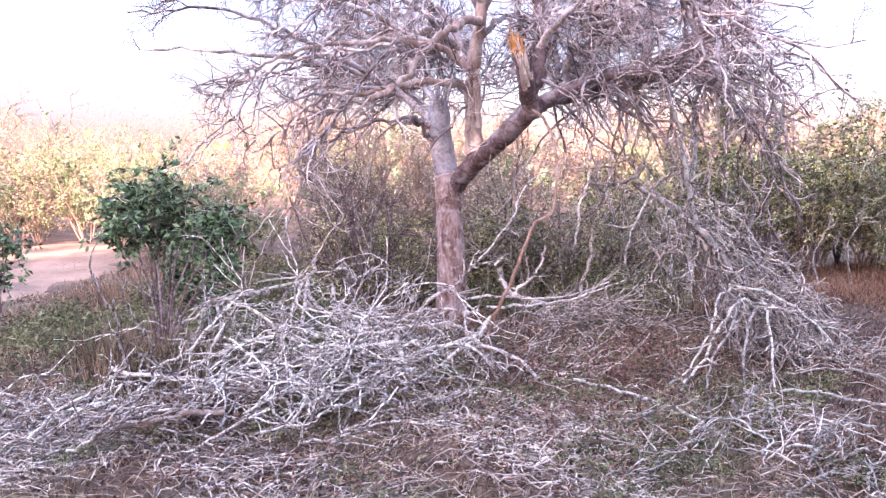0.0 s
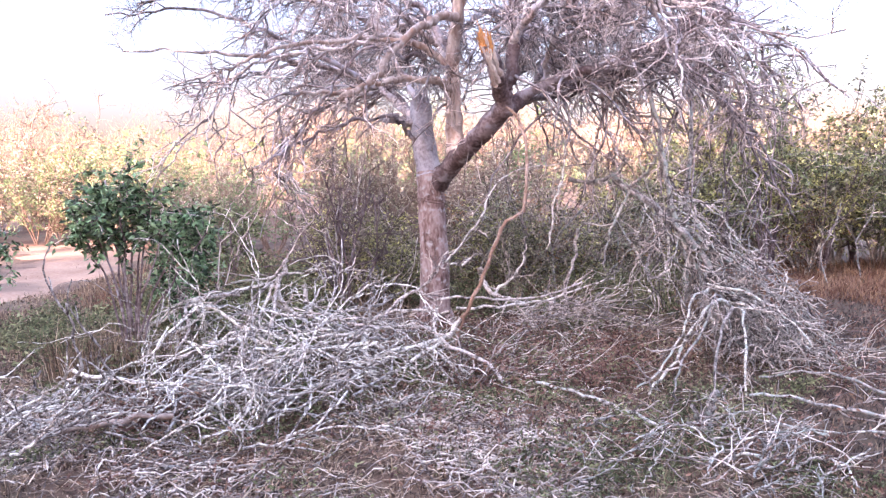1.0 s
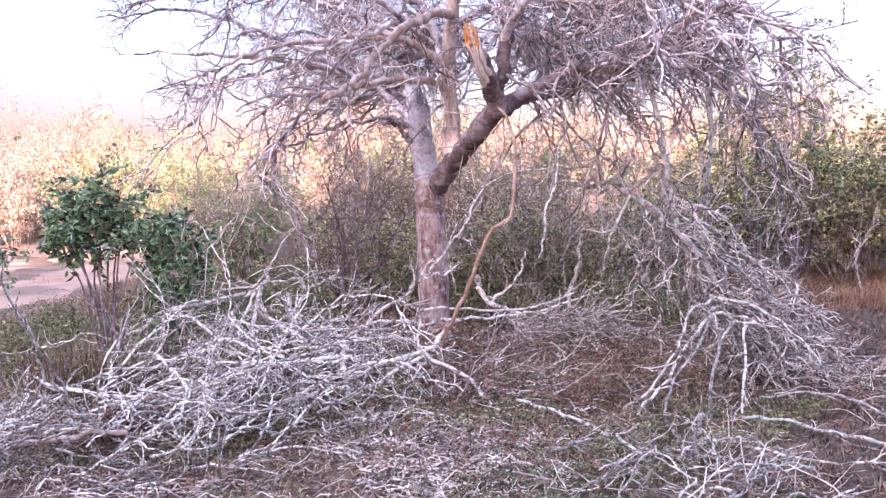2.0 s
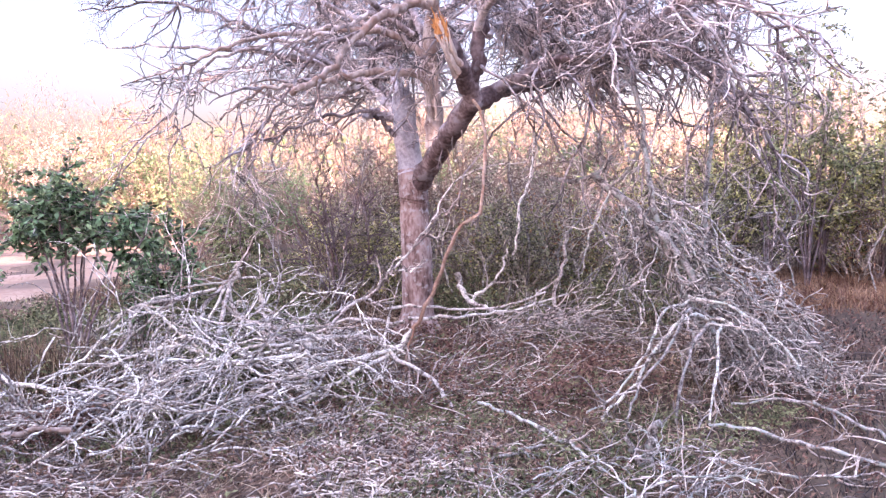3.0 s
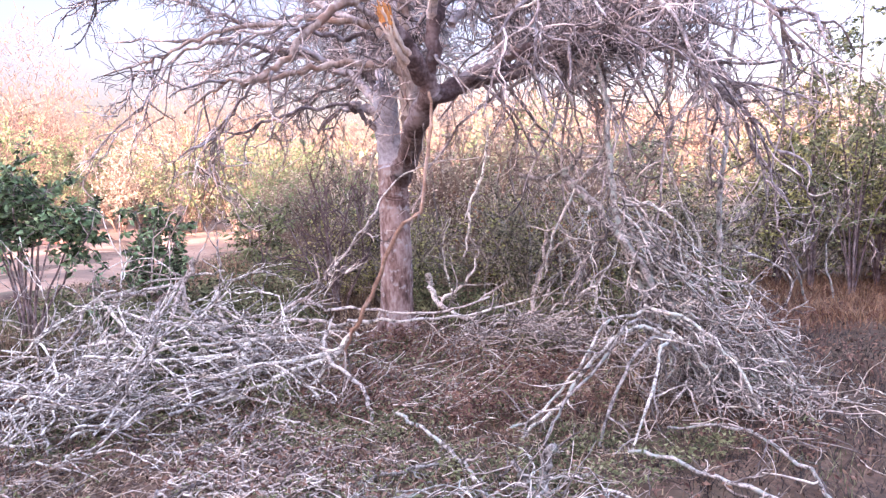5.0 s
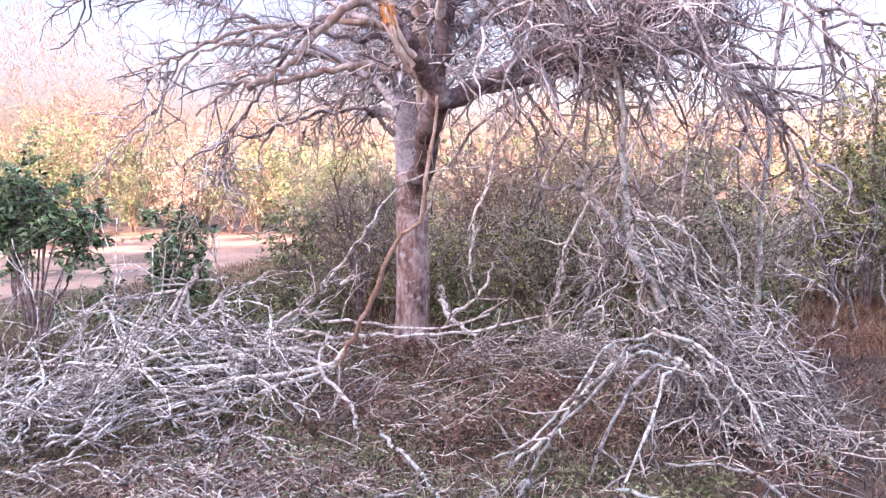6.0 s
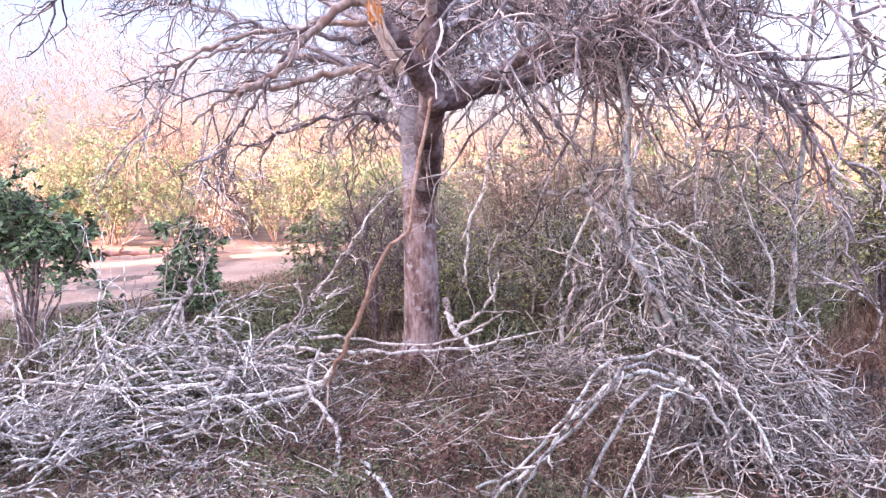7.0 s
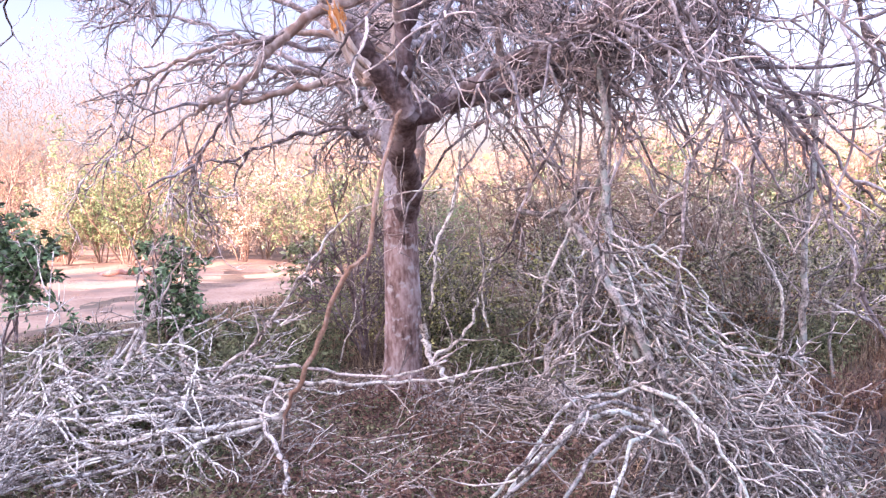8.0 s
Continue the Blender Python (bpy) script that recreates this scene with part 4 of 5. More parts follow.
# ---- shrubs and trees ----
def shrub(name, label, category, seed, height, stems, leafmat, stemmat, leaf, per_twig, spread=0.45, start=0.25, twig_len=0.3, fine=True, subs=7, twigs=5, r=0.014, group=""):
    rng = np.random.default_rng(seed)
    e = thing(name, (0, -60, 0), label, category, group)
    t, lv = Buf(), Buf()
    pts = []
    for k in range(stems):
        a = rng.uniform(0, 2 * math.pi)
        tilt = spread * rng.uniform(0.2, 1.2)
        line = wander(rng, (0.06 * math.cos(a), 0.06 * math.sin(a), -0.05), (math.cos(a) * tilt, math.sin(a) * tilt, 1), height * rng.uniform(0.65, 1.1), 9, 0.1, -0.02)
        s = Buf()
        tube(s, line, r * rng.uniform(0.7, 1.2), r * 0.35, 6, 0.05, rng)
        part("stem", s, stemmat, e)
        for q in sprout(rng, line, subs, height * 0.32, 0.75, 6, 0.18, -0.01, start, 1.0):
            tube(t, q, r * 0.4, r * 0.18, 4, caps=False)
            for w in sprout(rng, q, twigs, twig_len, 0.8, 4, 0.22, 0.02, 0.15, 1.0):
                if fine:
                    tube(t, w, r * 0.24, r * 0.11, 3, caps=False)
                for _ in range(per_twig):
                    p, d = along(w, rng.uniform(0.2, 1.0))
                    pts.append(p + rng.normal(0, leaf * 0.4, 3))
    part("twig_mass", t, stemmat if stemmat is not DARKBARK else TWIG, e, kind="stuff")
    if pts:
        leaf_set(lv, rng, pts, leaf)
        part("foliage", lv, leafmat, e, kind="stuff")
    return e


def place(e, x, y, s, rz, sz=1.0):
    c = copy_thing(e, pose(x, y, float(gz(x, y)) - 0.03, 0, 0, rz))
    c.scale = (s, s, s * sz)
    return c


DRY = [shrub("dry_shrub", "brown half-bare shrub with dense fine twigs", "shrub", 100 + k, 1.25, 10, (DRYLEAF, RUSTLEAF, DRYLEAF)[k], BROWNTWIG, 0.038, 3, 0.5, 0.1, 0.28, subs=8, twigs=5, group="thicket shrubs") for k in range(3)]
OLV = [shrub("olive_shrub", "olive-green thicket shrub with small leaves", "shrub", 110 + k, 1.55, 9, (OLIVE, OLIVE, GREYOLIVE)[k], BROWNTWIG, 0.048, 7, 0.45, 0.15, 0.28, subs=8, twigs=5, group="thicket shrubs") for k in range(3)]
SUNNY = [shrub("yellow_shrub", "yellow-green bush beyond the track", "shrub", 120 + k, 1.9, 9, (YELLOW, YELLOW, PALELEAF)[k], PINKTWIG, 0.06, 8, 0.5, 0.15, 0.35, subs=8, twigs=5, group="sunlit bushes") for k in range(3)]
TAN = [shrub("tan_shrub", "tan half-dry bush behind the clearing, hazy sun put into its paleness", "shrub", 125 + k, 1.6, 9, PALELEAF, PINKTWIG, 0.045, 5, 0.5, 0.12, 0.3, subs=8, twigs=5, group="sunlit bushes") for k in range(2)]
BARE = [shrub("bare_tree", "bare reddish scrub tree in low sunlight", "tree", 130 + k, 3.6, 4, DRYLEAF, PINKTWIG, 0.05, 1, 0.45, 0.25, 0.55, subs=14, twigs=8, r=0.035, group="bare trees") for k in range(2)]
DARK = shrub("bare_shrub", "dark crooked leafless shrub behind the trunk", "shrub", 137, 3.6, 6, DRYLEAF, LIMBBARK, 0.05, 0, 0.6, 0.2, 0.55, subs=7, twigs=5, r=0.038, group="bare shrubs")
TALL = [shrub("shade_tree", "unseen dense scrub tree with olive leaves, added to shade the clearing", "tree", 140 + k, 6.5, 6, OLIVE, DARKBARK, 0.30, 9, 0.4, 0.1, 0.9, fine=False, subs=14, twigs=7, r=0.07, group="tall scrub trees") for k in range(2)]

rng = np.random.default_rng(77)
# dim thicket right behind the tree
spots = []
for k in range(36):
    x, y = rng.uniform(-3.2, 7.5), rng.uniform(9.3, 12.5)
    if 2.9 < x < 6.5 and y < 11.5 or x < -1.5 + 0.35 * (y - 9.5) or y > 11 and -0.5 < x < 2.0:
        continue
    spots.append((x, y))
for k, (x, y) in enumerate(spots):
    src = DRY[k % 3] if rng.random() < 0.38 else OLV[k % 3]
    if x > 0.2 and k % 3 == 0:
        src = TAN[k % 2]
    s = rng.uniform(0.6, 1.25) * (1.05 if x > 3 else 0.76)
    place(src, x, y, s, rng.uniform(0, 360), rng.uniform(0.75, 1.2))
for x, y, s in ((4.6, 12.0, 1.2), (5.5, 11.9, 1.35), (6.9, 11.2, 1.3), (3.9, 12.0, 1.05), (7.4, 11.4, 1.4), (5.0, 12.2, 1.4), (6.3, 12.6, 1.5), (8.5, 12, 1.5), (3.2, 12.4, 1.05), (2.4, 12.6, 1.0)):
    place(OLV[int(s * 100) % 3], x, y, s, rng.uniform(0, 360))
for k, (x, y, s) in enumerate(((0.9, 9.3, 0.75), (1.5, 9.8, 0.85), (2.2, 10.0, 0.9), (0.4, 10.2, 0.9), (3.3, 11.6, 0.9), (4.4, 11.4, 0.8), (-0.9, 9.7, 0.8))):
    place(DRY[1] if k % 2 else OLV[2], x, y, s, k * 67.0)
for k, (x, y, s) in enumerate(((-1.05, 9.6, 0.7), (-0.45, 9.45, 0.72), (0.75, 9.6, 0.7), (1.35, 9.7, 0.66))):
    place(OLV[k % 2], x, y, s, k * 71.0 + 10)
for k, (x, y, s) in enumerate(((-0.72, 8.9, 0.45), (-1.25, 10.1, 0.42))):
    place(DARK, x, y, s, k * 95.0 + 20)
# sunlit bushes farther off
for k in range(74):
    x, y = (rng.uniform(-26, 14), rng.uniform(14.5, 24)) if k > 16 else (rng.uniform(-4.6, 1), rng.uniform(12.8, 15))
    if abs(x + 11) < 1.0 and y < 19:
        continue
    if -26 < x < -5.2 and y < 16.5:
        continue
    place(SUNNY[k % 3] if k > 16 or (x < -2.6 and k % 3 == 0) else TAN[k % 2], x, y, rng.uniform(0.75, 1.35) * (0.9 if x < -9 else 0.75 if x < -4 else 1.0), rng.uniform(0, 360), rng.uniform(0.8, 1.15))
for k, (x, y, s) in enumerate(((-4.9, 14.9, 0.95), (-5.6, 16.6, 1.1), (-4.2, 16.2, 1.1), (-11.6, 15.6, 0.85), (-12.9, 14.8, 0.8), (-14.5, 16.0, 0.9), (-6.6, 19.2, 1.2), (-17, 17.5, 0.95), (-8.4, 20.2, 1.0), (-10.4, 21.5, 1.0))):
    place(SUNNY[k % 3], x, y, s * (0.78 if x > -9 else 1.0), k * 51.0, 1.1)
for k, (x, y, s) in enumerate(((-11.4, 15.2, 1.0), (-12.5, 15.4, 0.8), (-9.4, 16.4, 0.65), (-8.3, 16.8, 0.72), (-7.2, 17.4, 0.8), (-13.9, 15.2, 0.6), (-10.4, 16.2, 0.55), (-6.2, 16.4, 0.7), (-15.2, 16.4, 0.8))):
    place(SUNNY[k % 3], x, y, s * 1.3, k * 83.0, 1.1)
for k in range(16):
    x, y = rng.uniform(-30, 16), rng.uniform(24, 36)
    place(BARE[k % 2], x, y, rng.uniform(0.8, 1.2) * (0.7 if x < -6 else 1.0), rng.uniform(0, 360))
for k, (x, y, s) in enumerate(((-13, 17, 0.85), (-16, 15.5, 0.9), (-14.5, 19.5, 0.95), (-19, 18, 0.9), (-11, 21, 0.9), (-17.5, 22, 1.1), (1.6, 22.5, 0.8), (4.6, 23, 0.9), (-0.8, 21.5, 0.8))):
    place(BARE[k % 2], x, y, s, k * 77.0)
# far woods to the horizon, one heap of leaf clumps
b, c = Buf(), Buf()
n = 24000
fx, fy = rng.uniform(-110, 90, n), rng.uniform(38, 90, n)
fz = gz(fx, fy) + np.abs(rng.normal(0, 1, n)) * 1.1 + 0.6 * np.sin(0.5 * fx) * np.sin(0.4 * fy)
leaf_set(b, rng, np.stack([fx, fy, np.maximum(fz, 0.1)], 1), 0.42, 0.0, 0.8)
tagged(part("far_woods", b, YELLOW, None, "low sunlit scrub woods reaching to the horizon"), category="woods", kind="stuff")
# leafless woods far off: upright twigs, hazy light put into their pale colour
b = Buf()
n = 150000
az = rng.uniform(-1.25, 0.6, n)
far = rng.uniform(44, 85, n)
crest = (1.0 + 0.25 * np.sin(9 * az + 0.05 * far) + 0.2 * np.sin(23 * az + 0.11 * far) + 0.12 * np.sin(61 * az)) * np.interp(az, [-1.25, -0.8, -0.6, -0.45, -0.3, 0.6], [8.5, 8.0, 6.2, 4.4, 3.6, 3.8])
hx, hy = far * np.sin(az), far * np.cos(az)
root = np.stack([hx, hy, gz(hx, hy) + crest * rng.beta(1.0, 1.3, n) * far / 55], 1)
way = rng.normal(0, 0.7, (n, 3)) + np.array((0, 0, 0.25))
tip = root + way * rng.uniform(0.12, 0.45, n)[:, None]
side = np.stack([np.cos(az), -np.sin(az), np.zeros(n)], 1) * rng.uniform(0.015, 0.04, n)[:, None]
q = np.stack([root - side, root + side, tip], 1)
b.add(q.reshape(-1, 3), [(3 * i, 3 * i + 1, 3 * i + 2) for i in range(n)])
tagged(part("bare_woods", b, HAZEWOOD, None, "leafless far woods, hazy pinkish low sun put into their colour", smooth=False), category="woods", kind="stuff")

# unseen tall scrub, added on the low sun's side, keeps the clearing in shade
for k in range(30):
    x = -36 + k * 1.6
    place(TALL[k % 2], x + rng.normal(0, 0.3), -10.5 + rng.normal(0, 0.8), rng.uniform(1.22, 1.36) if -17 < x < -2 else rng.uniform(0.8, 0.95) if x < -17 else rng.uniform(0.98, 1.15), rng.uniform(0, 360))

for e in DRY + OLV + SUNNY + TAN + BARE + TALL + [DARK]:
    for o in (*e.children_recursive, e):
        bpy.data.objects.remove(o)


# leafy saplings near the pile
def sapling(label, x, y, clumps, seed, leaf=0.07, count=200, mat=None, name="leafy_sapling", low=0.66, pieces=0):
    rng = np.random.default_rng(seed)
    g = float(gz(x, y))
    e = thing(name, (x, y, g), label, "sapling", "thin trees" if name == "thin_tree" else "leafy saplings")
    t, lv = Buf(), Buf()
    blades, made = [], 0
    for k in range(24 if pieces else 0):
        one = Buf()
        leaf_set(one, rng, [(0, 0, 0)], leaf, 0.35, 0.42)
        blades.append(mesh_of("leaf", one, LEAFPIECE))
    for dx, dy, z, rad in clumps:
        line = roughen(spline([(0, 0, -0.05), (dx * 0.3, dy * 0.3, z * 0.5), (dx, dy, z)], 10), rng, 0.008)
        s = Buf()
        tube(s, line, 0.011, 0.005, 6, 0.05, rng)
        part("stem", s, LIMBBARK, e)
        for q in range(12):
            p, d = along(line, rng.uniform(low, 1.0))
            w = wander(rng, p, rng.normal(0, 1, 3) + (0, 0, 0.15), rad * rng.uniform(0.5, 1.45), 6, 0.15, 0.07)
            tube(t, w, 0.004, 0.002, 4, caps=False)
            pts = []
            for i in range(int(count / 12)):
                pp, dd = along(w, rng.uniform(0.15, 1.0))
                pts.append(pp + rng.normal(0, 0.012, 3))
            if made < pieces:
                pick = pts[::4]
                made += len(pick)
                for pp in pick:
                    o = new("leaf", blades[int(rng.integers(0, len(blades)))])
                    o.parent = e
                    o.matrix_basis = Matrix.Translation(pp)
                pts = [pp for i, pp in enumerate(pts) if i % 4]
            leaf_set(lv, rng, pts, leaf, 0.35, 0.42)
    part("twig_mass", t, TWIG, e, kind="stuff")
    part("foliage", lv, mat or LEAF, e, kind="stuff")
    return e


sapling("green leafy sapling with glossy leaves in dry grass", -1.77, 6.22,
        [(0.0, -0.1, 1.49, 0.25), (-0.18, 0.1, 1.43, 0.25), (0.22, 0.0, 1.35, 0.25), (-0.2, -0.1, 1.21, 0.22), (0.12, 0.1, 1.22, 0.24), (0.44, 0.1, 1.17, 0.24), (0.58, 0.0, 1.05, 0.2), (-0.3, 0.05, 1.31, 0.22), (0.02, 0.1, 1.29, 0.25), (-0.1, 0.0, 1.15, 0.2), (0.3, -0.05, 1.12, 0.22), (-0.36, 0.0, 1.17, 0.2)], 201, 0.056, 330, low=0.84, pieces=300)
sapling("small green sapling with drooping leaves", -2.08, 7.98, [(0.08, 0.0, 1.08, 0.24), (-0.2, 0.05, 0.98, 0.25), (0.2, 0.0, 0.86, 0.25), (-0.05, -0.1, 0.74, 0.27), (0.25, 0.05, 0.64, 0.24), (-0.22, 0.0, 0.6, 0.24), (0.05, 0.05, 0.48, 0.2)], 202, 0.064, 260, pieces=300)
sapling("low green seedling among the herbs", -1.62, 6.75, [(0.0, 0.0, 0.62, 0.14), (0.06, 0.05, 0.44, 0.13)], 203, 0.05, 130)
sapling("dull green bush at the back of the clearing", -2.3, 10.1, [(0.0, 0, 1.0, 0.32), (-0.3, 0.1, 0.85, 0.3), (0.3, 0.0, 0.88, 0.3), (0.1, 0.1, 0.65, 0.3), (-0.15, 0.0, 0.55, 0.28)], 207, 0.06, 230, THICKLEAF)
sapling("green leafy sapling at the edge of the track", -3.75, 7.7, [(0.0, 0, 1.02, 0.26), (-0.25, 0.1, 0.9, 0.26), (0.15, 0.0, 0.82, 0.24), (0.0, 0.05, 0.6, 0.2)], 204, 0.062, 240, low=0.75)
for k, (x, y, h) in enumerate(((3.75, 10.7, 2.7), (3.4, 11.0, 2.45), (5.5, 10.9, 1.5), (3.1, 11.4, 2.05), (6.3, 11.2, 1.5), (4.05, 11.5, 2.35), (5.2, 12.0, 1.6), (4.6, 11.3, 1.75))):
    rk = np.random.default_rng(305 + k)
    crown = [(rk.normal(0, 0.14) + 0.42 * math.cos(2.4 * j), rk.normal(0, 0.12) + 0.3 * math.sin(2.4 * j), h * (1.0 - 0.085 * j) + rk.normal(0, 0.05), rk.uniform(0.3, 0.46)) for j in range(8)]
    crown[0] = (0.05, 0.0, h + 0.15, 0.36)
    sapling("thin tree with small dull green leaves behind the brush", x, y, crown, 205 + 10 * k, 0.05, 400, (THICKLEAF, OLIVE)[k % 2], "thin_tree")
fallen("brown fallen log lying along the far side of the track", [([(-9.9, 13.3, 0.03), (-9.2, 13.25, 0.1), (-8.5, 13.3, 0.12), (-7.9, 13.3, 0.16)], 0.05, 0.035), ([(-9.0, 13.28, 0.1), (-8.7, 13.1, 0.2), (-8.5, 13.0, 0.32)], 0.03, 0.02)], REDBARK, 208, 2, 0.5, 2, 0.0, name="fallen_log", category="log")
fallen("slender pale sapling trunk with bare side twigs",
       [([(2.6, 9.2, -0.05), (2.6, 9.22, 0.5), (2.61, 9.25, 1.0), (2.66, 9.3, 1.8), (2.72, 9.3, 2.6), (2.75, 9.3, 3.4)], 0.027, 0.014)], LICHEN, 206, 22, 0.6, 6, 0.02, name="bare_sapling", category="sapling", twigmat=TWIG)
for k, (x, y, h) in enumerate(((3.35, 9.9, 1.0), (4.35, 10.3, 0.9), (4.75, 10.4, 1.0), (3.6, 10.4, 1.2), (5.1, 10.0, 0.9))):
    fallen("thin pale crooked shrub stem above dry straw",
           [([(x, y, -0.05), (x - 0.1, y, h * 0.4), (x + 0.05, y, h * 0.75), (x + 0.1, y, h)], 0.011, 0.005)], LICHEN, 210 + k, 3, 0.4, 3, -0.03, name="bare_shoot", category="shoot")


for k in range(13):
    rk = np.random.default_rng(330 + k)
    x, y, h = -1.0 + 0.33 * k + rk.normal(0, 0.1), rk.uniform(8.9, 9.7), rk.uniform(0.8, 1.7)
    fallen("thin grey bare stem standing in the thicket",
           [([(x, y, -0.05), (x + rk.normal(0, 0.12), y, h * 0.4), (x + rk.normal(0, 0.15), y, h * 0.75), (x + rk.normal(0, 0.25), y, h)], rk.uniform(0.008, 0.016), 0.005)], LICHEN if k % 2 else PALE, 350 + k, 5, 0.45, 4, -0.02, name="bare_sapling", category="sapling")


# ---- ground cover ----
def scatter(rng, n, x0, x1, y0, y1, keep):
    x, y = rng.uniform(x0, x1, n), rng.uniform(y0, y1, n)
    k = keep(x, y)
    return x[k], y[k]


def soft_edge(rng, x, y, x0, x1, y0, y1, w):
    """Thins a scatter out towards the borders of its area."""
    d = np.minimum(np.minimum(x - x0, x1 - x), np.minimum(y - y0, y1 - y)) + 0.35 * w * np.sin(2.3 * x + 1.7 * y)
    return rng.uniform(0, 1, len(x)) < np.clip(d / w, 0, 1)


def offroad(x, y):
    return x > -4.7 + 0.25 * np.sin(y * 3.1)


def clumped(x, y, f, lo):
    return (np.sin(f * x + 1.3 * np.sin(f * 0.7 * y)) * np.sin(f * 0.9 * y + 1.1 * np.sin(f * 0.8 * x)) + 0.25 * np.sin(3.1 * f * x) * np.sin(2.7 * f * y)) > lo


rng = np.random.default_rng(91)
b = Buf()
x, y = scatter(rng, 92000, -4.7, 9, 0.5, 13, lambda x, y: offroad(x, y) & (clumped(x, y, 2.3, -0.45)) & ((x < 2.5 + 0.4 * np.sin(3 * y)) | (rng.uniform(0, 1, len(x)) < 0.12)) & soft_edge(rng, x, y, -6, 9, 0.5, 13, 2.0))
blade_set(b, rng, x, y, 0.085, 0.0022, 0.9)
x, y = scatter(rng, 60000, -4.6, 8, 1.2, 10, lambda x, y: offroad(x, y) & ((x < 2.5 + 0.4 * np.sin(3 * y)) | (rng.uniform(0, 1, len(x)) < 0.1)) & soft_edge(rng, x, y, -6, 8, 1.2, 10, 1.6))
blade_set(b, rng, x, y, 0.035, 0.0021, 3.6)
x, y = scatter(rng, 60000, -4.7, 16, -12, 15, lambda x, y: offroad(x, y) & clumped(x, y, 1.1, -0.35) & soft_edge(rng, x, y, -9, 16, -12, 18, 5.0))
blade_set(b, rng, x, y, 0.10, 0.004, 1.2)
x, y = scatter(rng, 14000, -30, -10.5, -6, 24, lambda x, y: (x < -11.6 + 0.12 * y) & clumped(x, y, 0.9, -0.2) & soft_edge(rng, x, y, -30, -8, -6, 24, 5.0))
blade_set(b, rng, x, y, 0.16, 0.005, 0.8)
x, y = scatter(rng, 2600, -9.5, -4.4, 7, 14, lambda x, y: clumped(x, y, 2.2, 0.35))
blade_set(b, rng, x, y, 0.06, 0.004, 1.3)
tagged(part("dry_grass", b, GRASS, None, "short flattened dry brown grass over the clearing", smooth=False), category="grass", kind="stuff")


def herbs(b, rng, x, y, tall, leaf):
    """Small leafy weeds: loose spires of leaves."""
    k = 7
    n = len(x)
    h = tall * rng.uniform(0.4, 1.3, n)
    px = np.repeat(x, k) + rng.normal(0, 0.03, n * k)
    py = np.repeat(y, k) + rng.normal(0, 0.03, n * k)
    pz = gz(px, py) + np.repeat(h, k) * rng.uniform(0.1, 1.0, n * k)
    leaf_set(b, rng, np.stack([px, py, pz], 1), leaf, 0.1, 0.4)


b = Buf()
x, y = scatter(rng, 3300, -3.6, -0.6, 6.2, 8.4, lambda x, y: (y > 6.2 - 0.35 * (x + 1)) & clumped(x, y, 2.6, -0.25))
herbs(b, rng, x, y, 0.17, 0.042)
x, y = scatter(rng, 700, -3.2, -0.8, 6.0, 9.0, lambda x, y: clumped(x, y, 3.1, 0.1))
herbs(b, rng, x, y, 0.32, 0.05)
x, y = scatter(rng, 7500, -3, 2.8, 8.3, 11.5, lambda x, y: clumped(x, y, 1.9, -0.3))
herbs(b, rng, x, y, 0.32, 0.045)
x, y = scatter(rng, 15000, -3.5, 3.2, 2.5, 8, lambda x, y: clumped(x, y, 2.4, 0.15))
herbs(b, rng, x, y, 0.085, 0.03)
x, y = scatter(rng, 14000, -3.5, 3.4, 2.2, 7.5, lambda x, y: clumped(x, y, 1.8, 0.2))
blade_set(b, rng, x, y, 0.09, 0.0024, 1.0)
for cx, cy, r, n in ((1.0, 6.9, 0.5, 120), (0.5, 7.2, 0.5, 150), (0.3, 7.7, 0.22, 80), (1.15, 6.6, 0.3, 110), (1.6, 6.7, 0.5, 90), (-0.2, 5.2, 0.6, 60), (0.9, 5.6, 0.7, 80)):
    herbs(b, rng, rng.normal(cx, r * 0.7, n), rng.normal(cy, r * 0.6, n), 0.14, 0.03)
herbs(b, rng, rng.normal(-0.8, 0.24, 150), rng.normal(6.35, 0.2, 150), 0.36, 0.04)
herbs(b, rng, rng.normal(0.2, 0.18, 80), rng.normal(6.05, 0.15, 80), 0.2, 0.035)
herbs(b, rng, rng.normal(-1.7, 0.2, 120), rng.normal(6.0, 0.15, 120), 0.3, 0.045)
tagged(part("green_herbs", b, HERB, None, "grey-green herbs and weeds between the branches", smooth=False), category="weeds", kind="stuff")
b = Buf()
x, y = scatter(rng, 9000, -3.2, 2.9, 8.4, 12, lambda x, y: clumped(x, y, 1.4, -0.4))
blade_set(b, rng, x, y, 0.3, 0.003, 0.6)
x, y = scatter(rng, 9000, -4.4, -1.0, 6.3, 13, lambda x, y: (x > -3.3 - 0.3 * np.clip(y - 10, 0, 9)) & clumped(x, y, 1.9, -0.5))
blade_set(b, rng, x, y, 0.2, 0.0026, 0.7)
x, y = scatter(rng, 7000, -4.5, -3.0, 8.2, 13.5, lambda x, y: (x > -4.3 - 0.35 * np.clip(y - 10.5, 0, 9)) & clumped(x, y, 1.6, -0.6))
blade_set(b, rng, x, y, 0.1, 0.003, 0.9)
for cx, cy, n in ((-1.85, 6.0, 420), (-1.55, 6.05, 320), (-2.2, 6.3, 320)):
    blade_set(b, rng, rng.normal(cx, 0.16, n), rng.normal(cy, 0.1, n), 0.42, 0.003, 0.5)
tagged(part("brown_grass", b, GRASS, None, "knee-high brown grass at the foot of the thicket", smooth=False), category="grass", kind="stuff")
b = Buf()
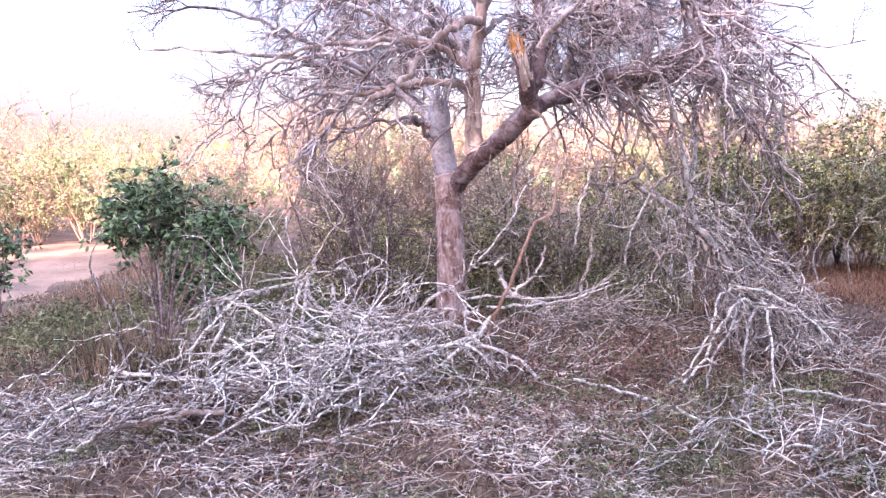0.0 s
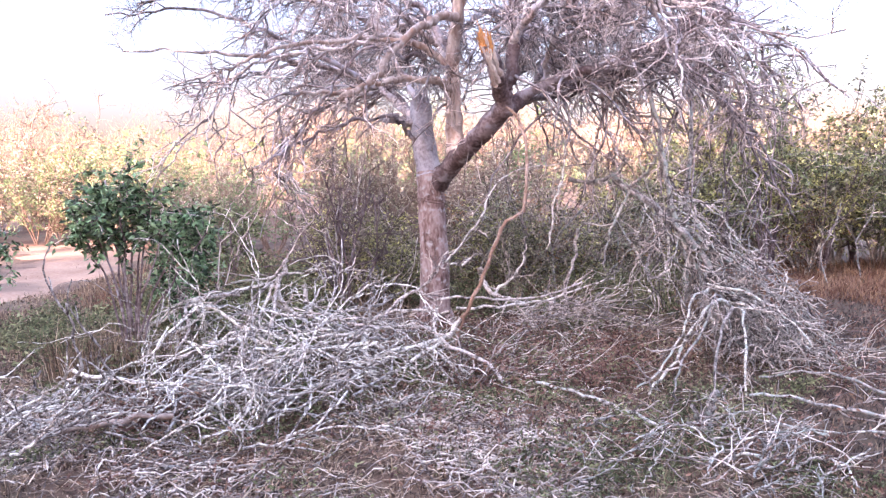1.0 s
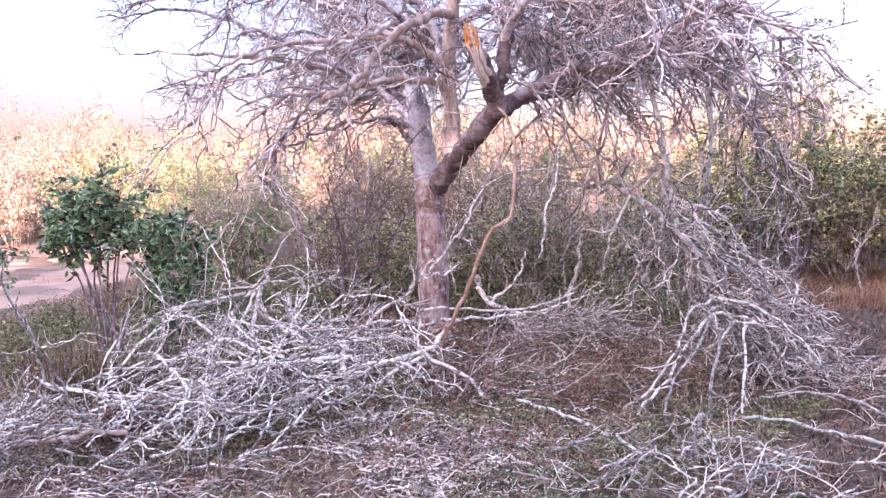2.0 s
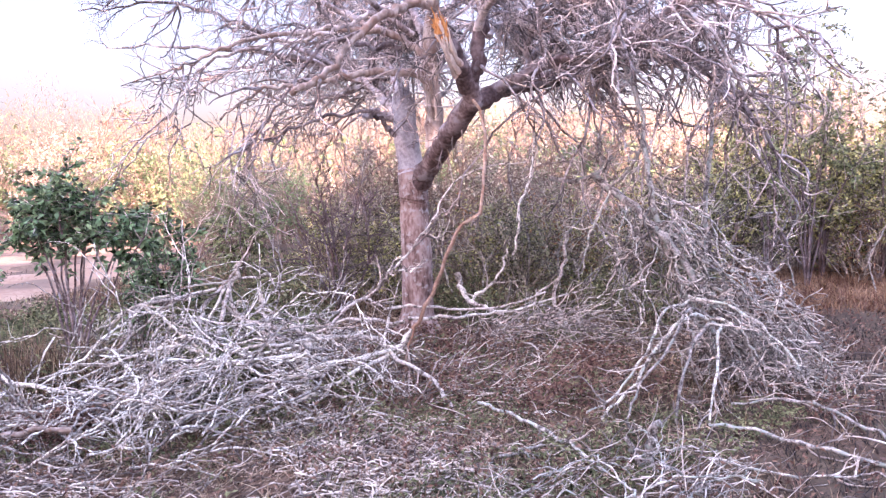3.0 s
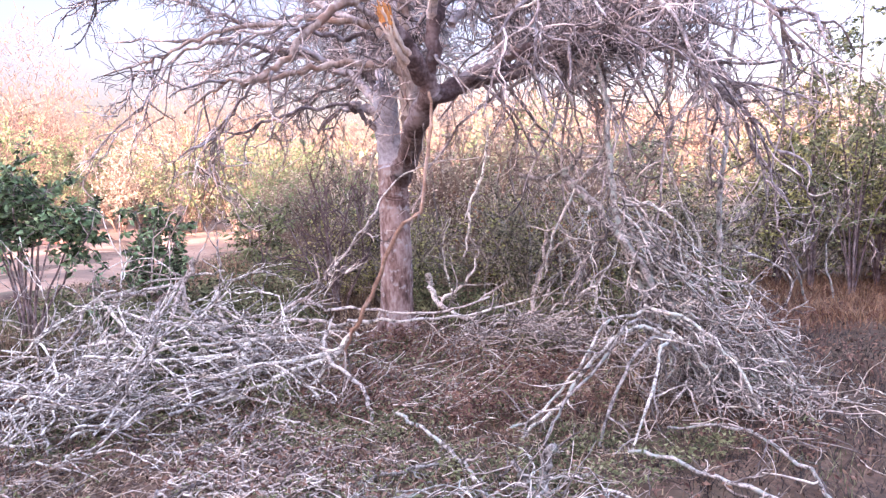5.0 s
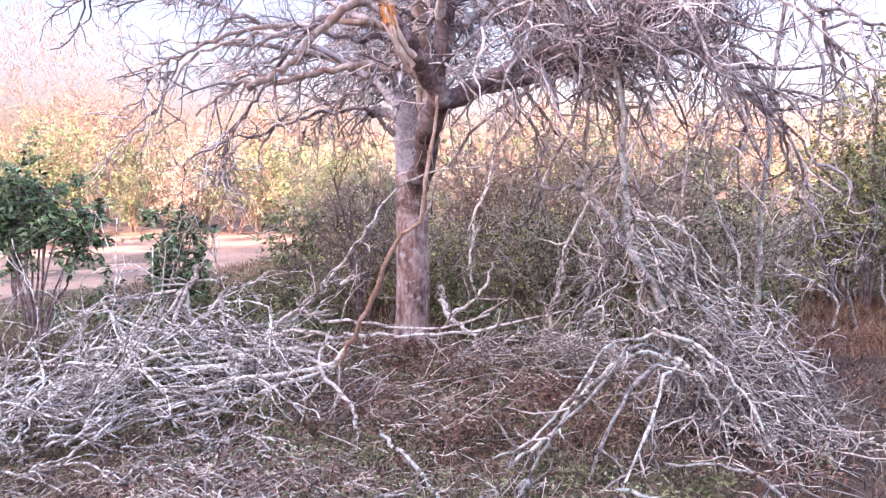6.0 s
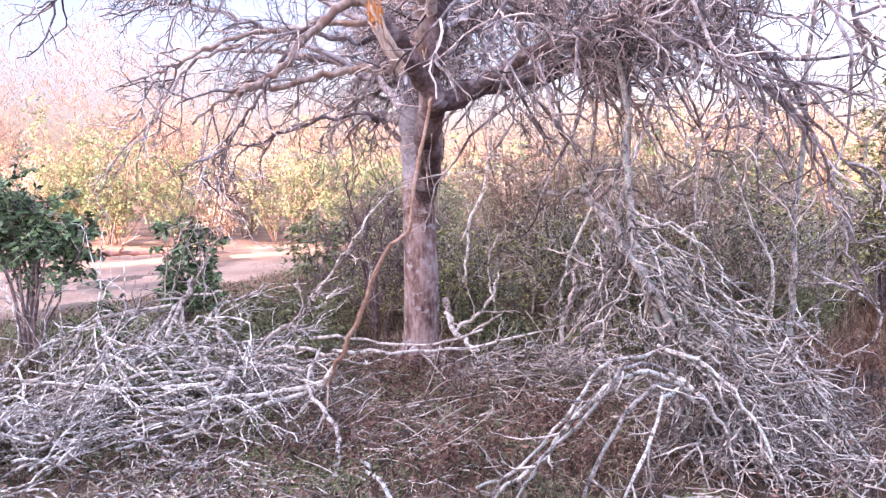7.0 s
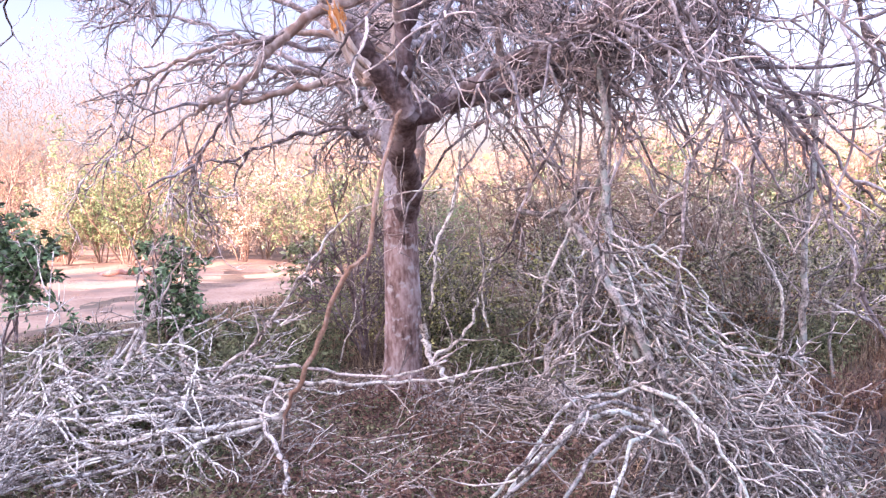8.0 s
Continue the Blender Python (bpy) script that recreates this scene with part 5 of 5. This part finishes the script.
x, y = scatter(rng, 30000, 2.5, 8.5, 8.6, 12.5, lambda x, y: clumped(x, y, 1.3, -0.6) & soft_edge(rng, x, y, 2.5, 8.5, 8.6, 13, 0.7))
blade_set(b, rng, x, y, 0.13, 0.0036, 1.4)
x, y = scatter(rng, 4500, -4.2, -1.4, 8.9, 13, lambda x, y: clumped(x, y, 1.5, -0.1) & (x > -3.6 - 0.1 * y + 0.9))
blade_set(b, rng, x, y, 0.26, 0.0026, 0.5)
x, y = scatter(rng, 46000, 2.1, 8.0, 3.4, 9.4, lambda x, y: (x > 2.4 + 0.3 * np.sin(5 * y)) & soft_edge(rng, x, y, 1.9, 8.0, 3.4, 9.4, 0.8))
c = Buf()
blade_set(c, rng, x, y, 0.06, 0.0028, 2.4)
tagged(part("short_grass", c, BROWNGRASS, None, "short dark brown grass beside the cut branches", smooth=False), category="grass", kind="stuff")
tagged(part("orange_straw", b, STRAW, None, "reddish orange dry straw at the edge of the thicket", smooth=False), category="grass", kind="stuff")
b = Buf()
for cx, cy, r, n in ((1.0, 6.9, 0.45, 110), (0.6, 6.6, 0.3, 60), (-1.35, 5.35, 0.3, 420), (1.5, 6.6, 0.4, 70), (0.1, 7.3, 0.4, 110), (0.35, 7.65, 0.25, 120), (0.85, 7.25, 0.35, 90), (1.45, 6.25, 0.26, 110), (0.8, 6.3, 0.24, 80), (1.6, 7.0, 0.22, 120), (3.6, 7.8, 0.8, 160), (0.9, 5.2, 0.8, 160), (2.6, 4.6, 0.7, 120), (-0.6, 4.6, 0.7, 120), (2.0, 6.6, 0.4, 90), (1.35, 5.95, 0.35, 70), (0.7, 6.05, 0.35, 50), (1.2, 6.5, 0.3, 80), (3.1, 6.1, 0.35, 50), (2.9, 9.2, 0.4, 140)):
    hx, hy = rng.normal(cx, r * 0.6, n), rng.normal(cy, r * 0.6, n)
    herbs(b, rng, hx, hy, 0.2, 0.032)
    blade_set(b, rng, hx, hy, 0.14, 0.0025, 1.2)
tagged(part("rust_herbs", b, RUST, None, "rust-red dead herbs among the cut branches", smooth=False), category="weeds", kind="stuff")
b = Buf()
x, y = scatter(rng, 75000, -4.6, 10, -1.5, 12, lambda x, y: offroad(x, y) & ((x < 2.5 + 0.4 * np.sin(3 * y)) | (y < 4) | (rng.uniform(0, 1, len(x)) < 0.18)) & soft_edge(rng, x, y, -7, 10, -1.5, 12, 2.5))
leaf_set(b, rng, np.stack([x, y, gz(x, y) + rng.uniform(0.002, 0.03, len(x))], 1), 0.035, 0.0, 0.5)
tagged(part("dead_leaves", b, LITTER, None, "brown dead leaves scattered over the soil", smooth=False), category="leaf litter", kind="stuff")
b = Buf()
x, y = scatter(rng, 20000, -4.2, 6.5, 1.0, 9.4, lambda x, y: offroad(x, y) & ((x < 2.6) | (y < 3.6 + 0.3 * np.sin(4 * x))) & soft_edge(rng, x, y, -5.2, 6.5, 1.0, 9.4, 1.5))
for i in range(len(x)):
    a = rng.uniform(0, 6.28)
    w = wander(rng, (x[i], y[i], 0), (math.cos(a), math.sin(a), 0), rng.uniform(0.08, 0.4), 5, 0.22, 0)
    w[:, 2] = gz(w[:, 0], w[:, 1]) + 0.004 + np.abs(rng.normal(0, 0.02, len(w)))
    tube(b, w, rng.uniform(0.0018, 0.005), 0.0014, 3, caps=False)
c = Buf()
x, y = scatter(rng, 3400, -2.8, 1.9, 3.0, 5.8, lambda x, y: (x < 1.2) & clumped(x, y, 1.7, -0.15))
for i in range(len(x)):
    a = rng.normal(0.2, 0.9)
    w = wander(rng, (x[i], y[i], 0), (math.cos(a), math.sin(a), 0), rng.uniform(0.15, 0.75), 7, 0.2, 0)
    w[:, 2] = gz(w[:, 0], w[:, 1]) + 0.006 + np.abs(rng.normal(0, 0.025, len(w)))
    tube(c, w, rng.uniform(0.0025, 0.0075), 0.002, 4, caps=False)
tagged(part("pale_twigs", c, PALETWIG, None, "pale broken twigs strewn before the brush pile"), category="twigs", kind="stuff")
tagged(part("fallen_twigs", b, LITTERTWIG, None, "short grey dead twigs littering the ground"), category="twigs", kind="stuff")
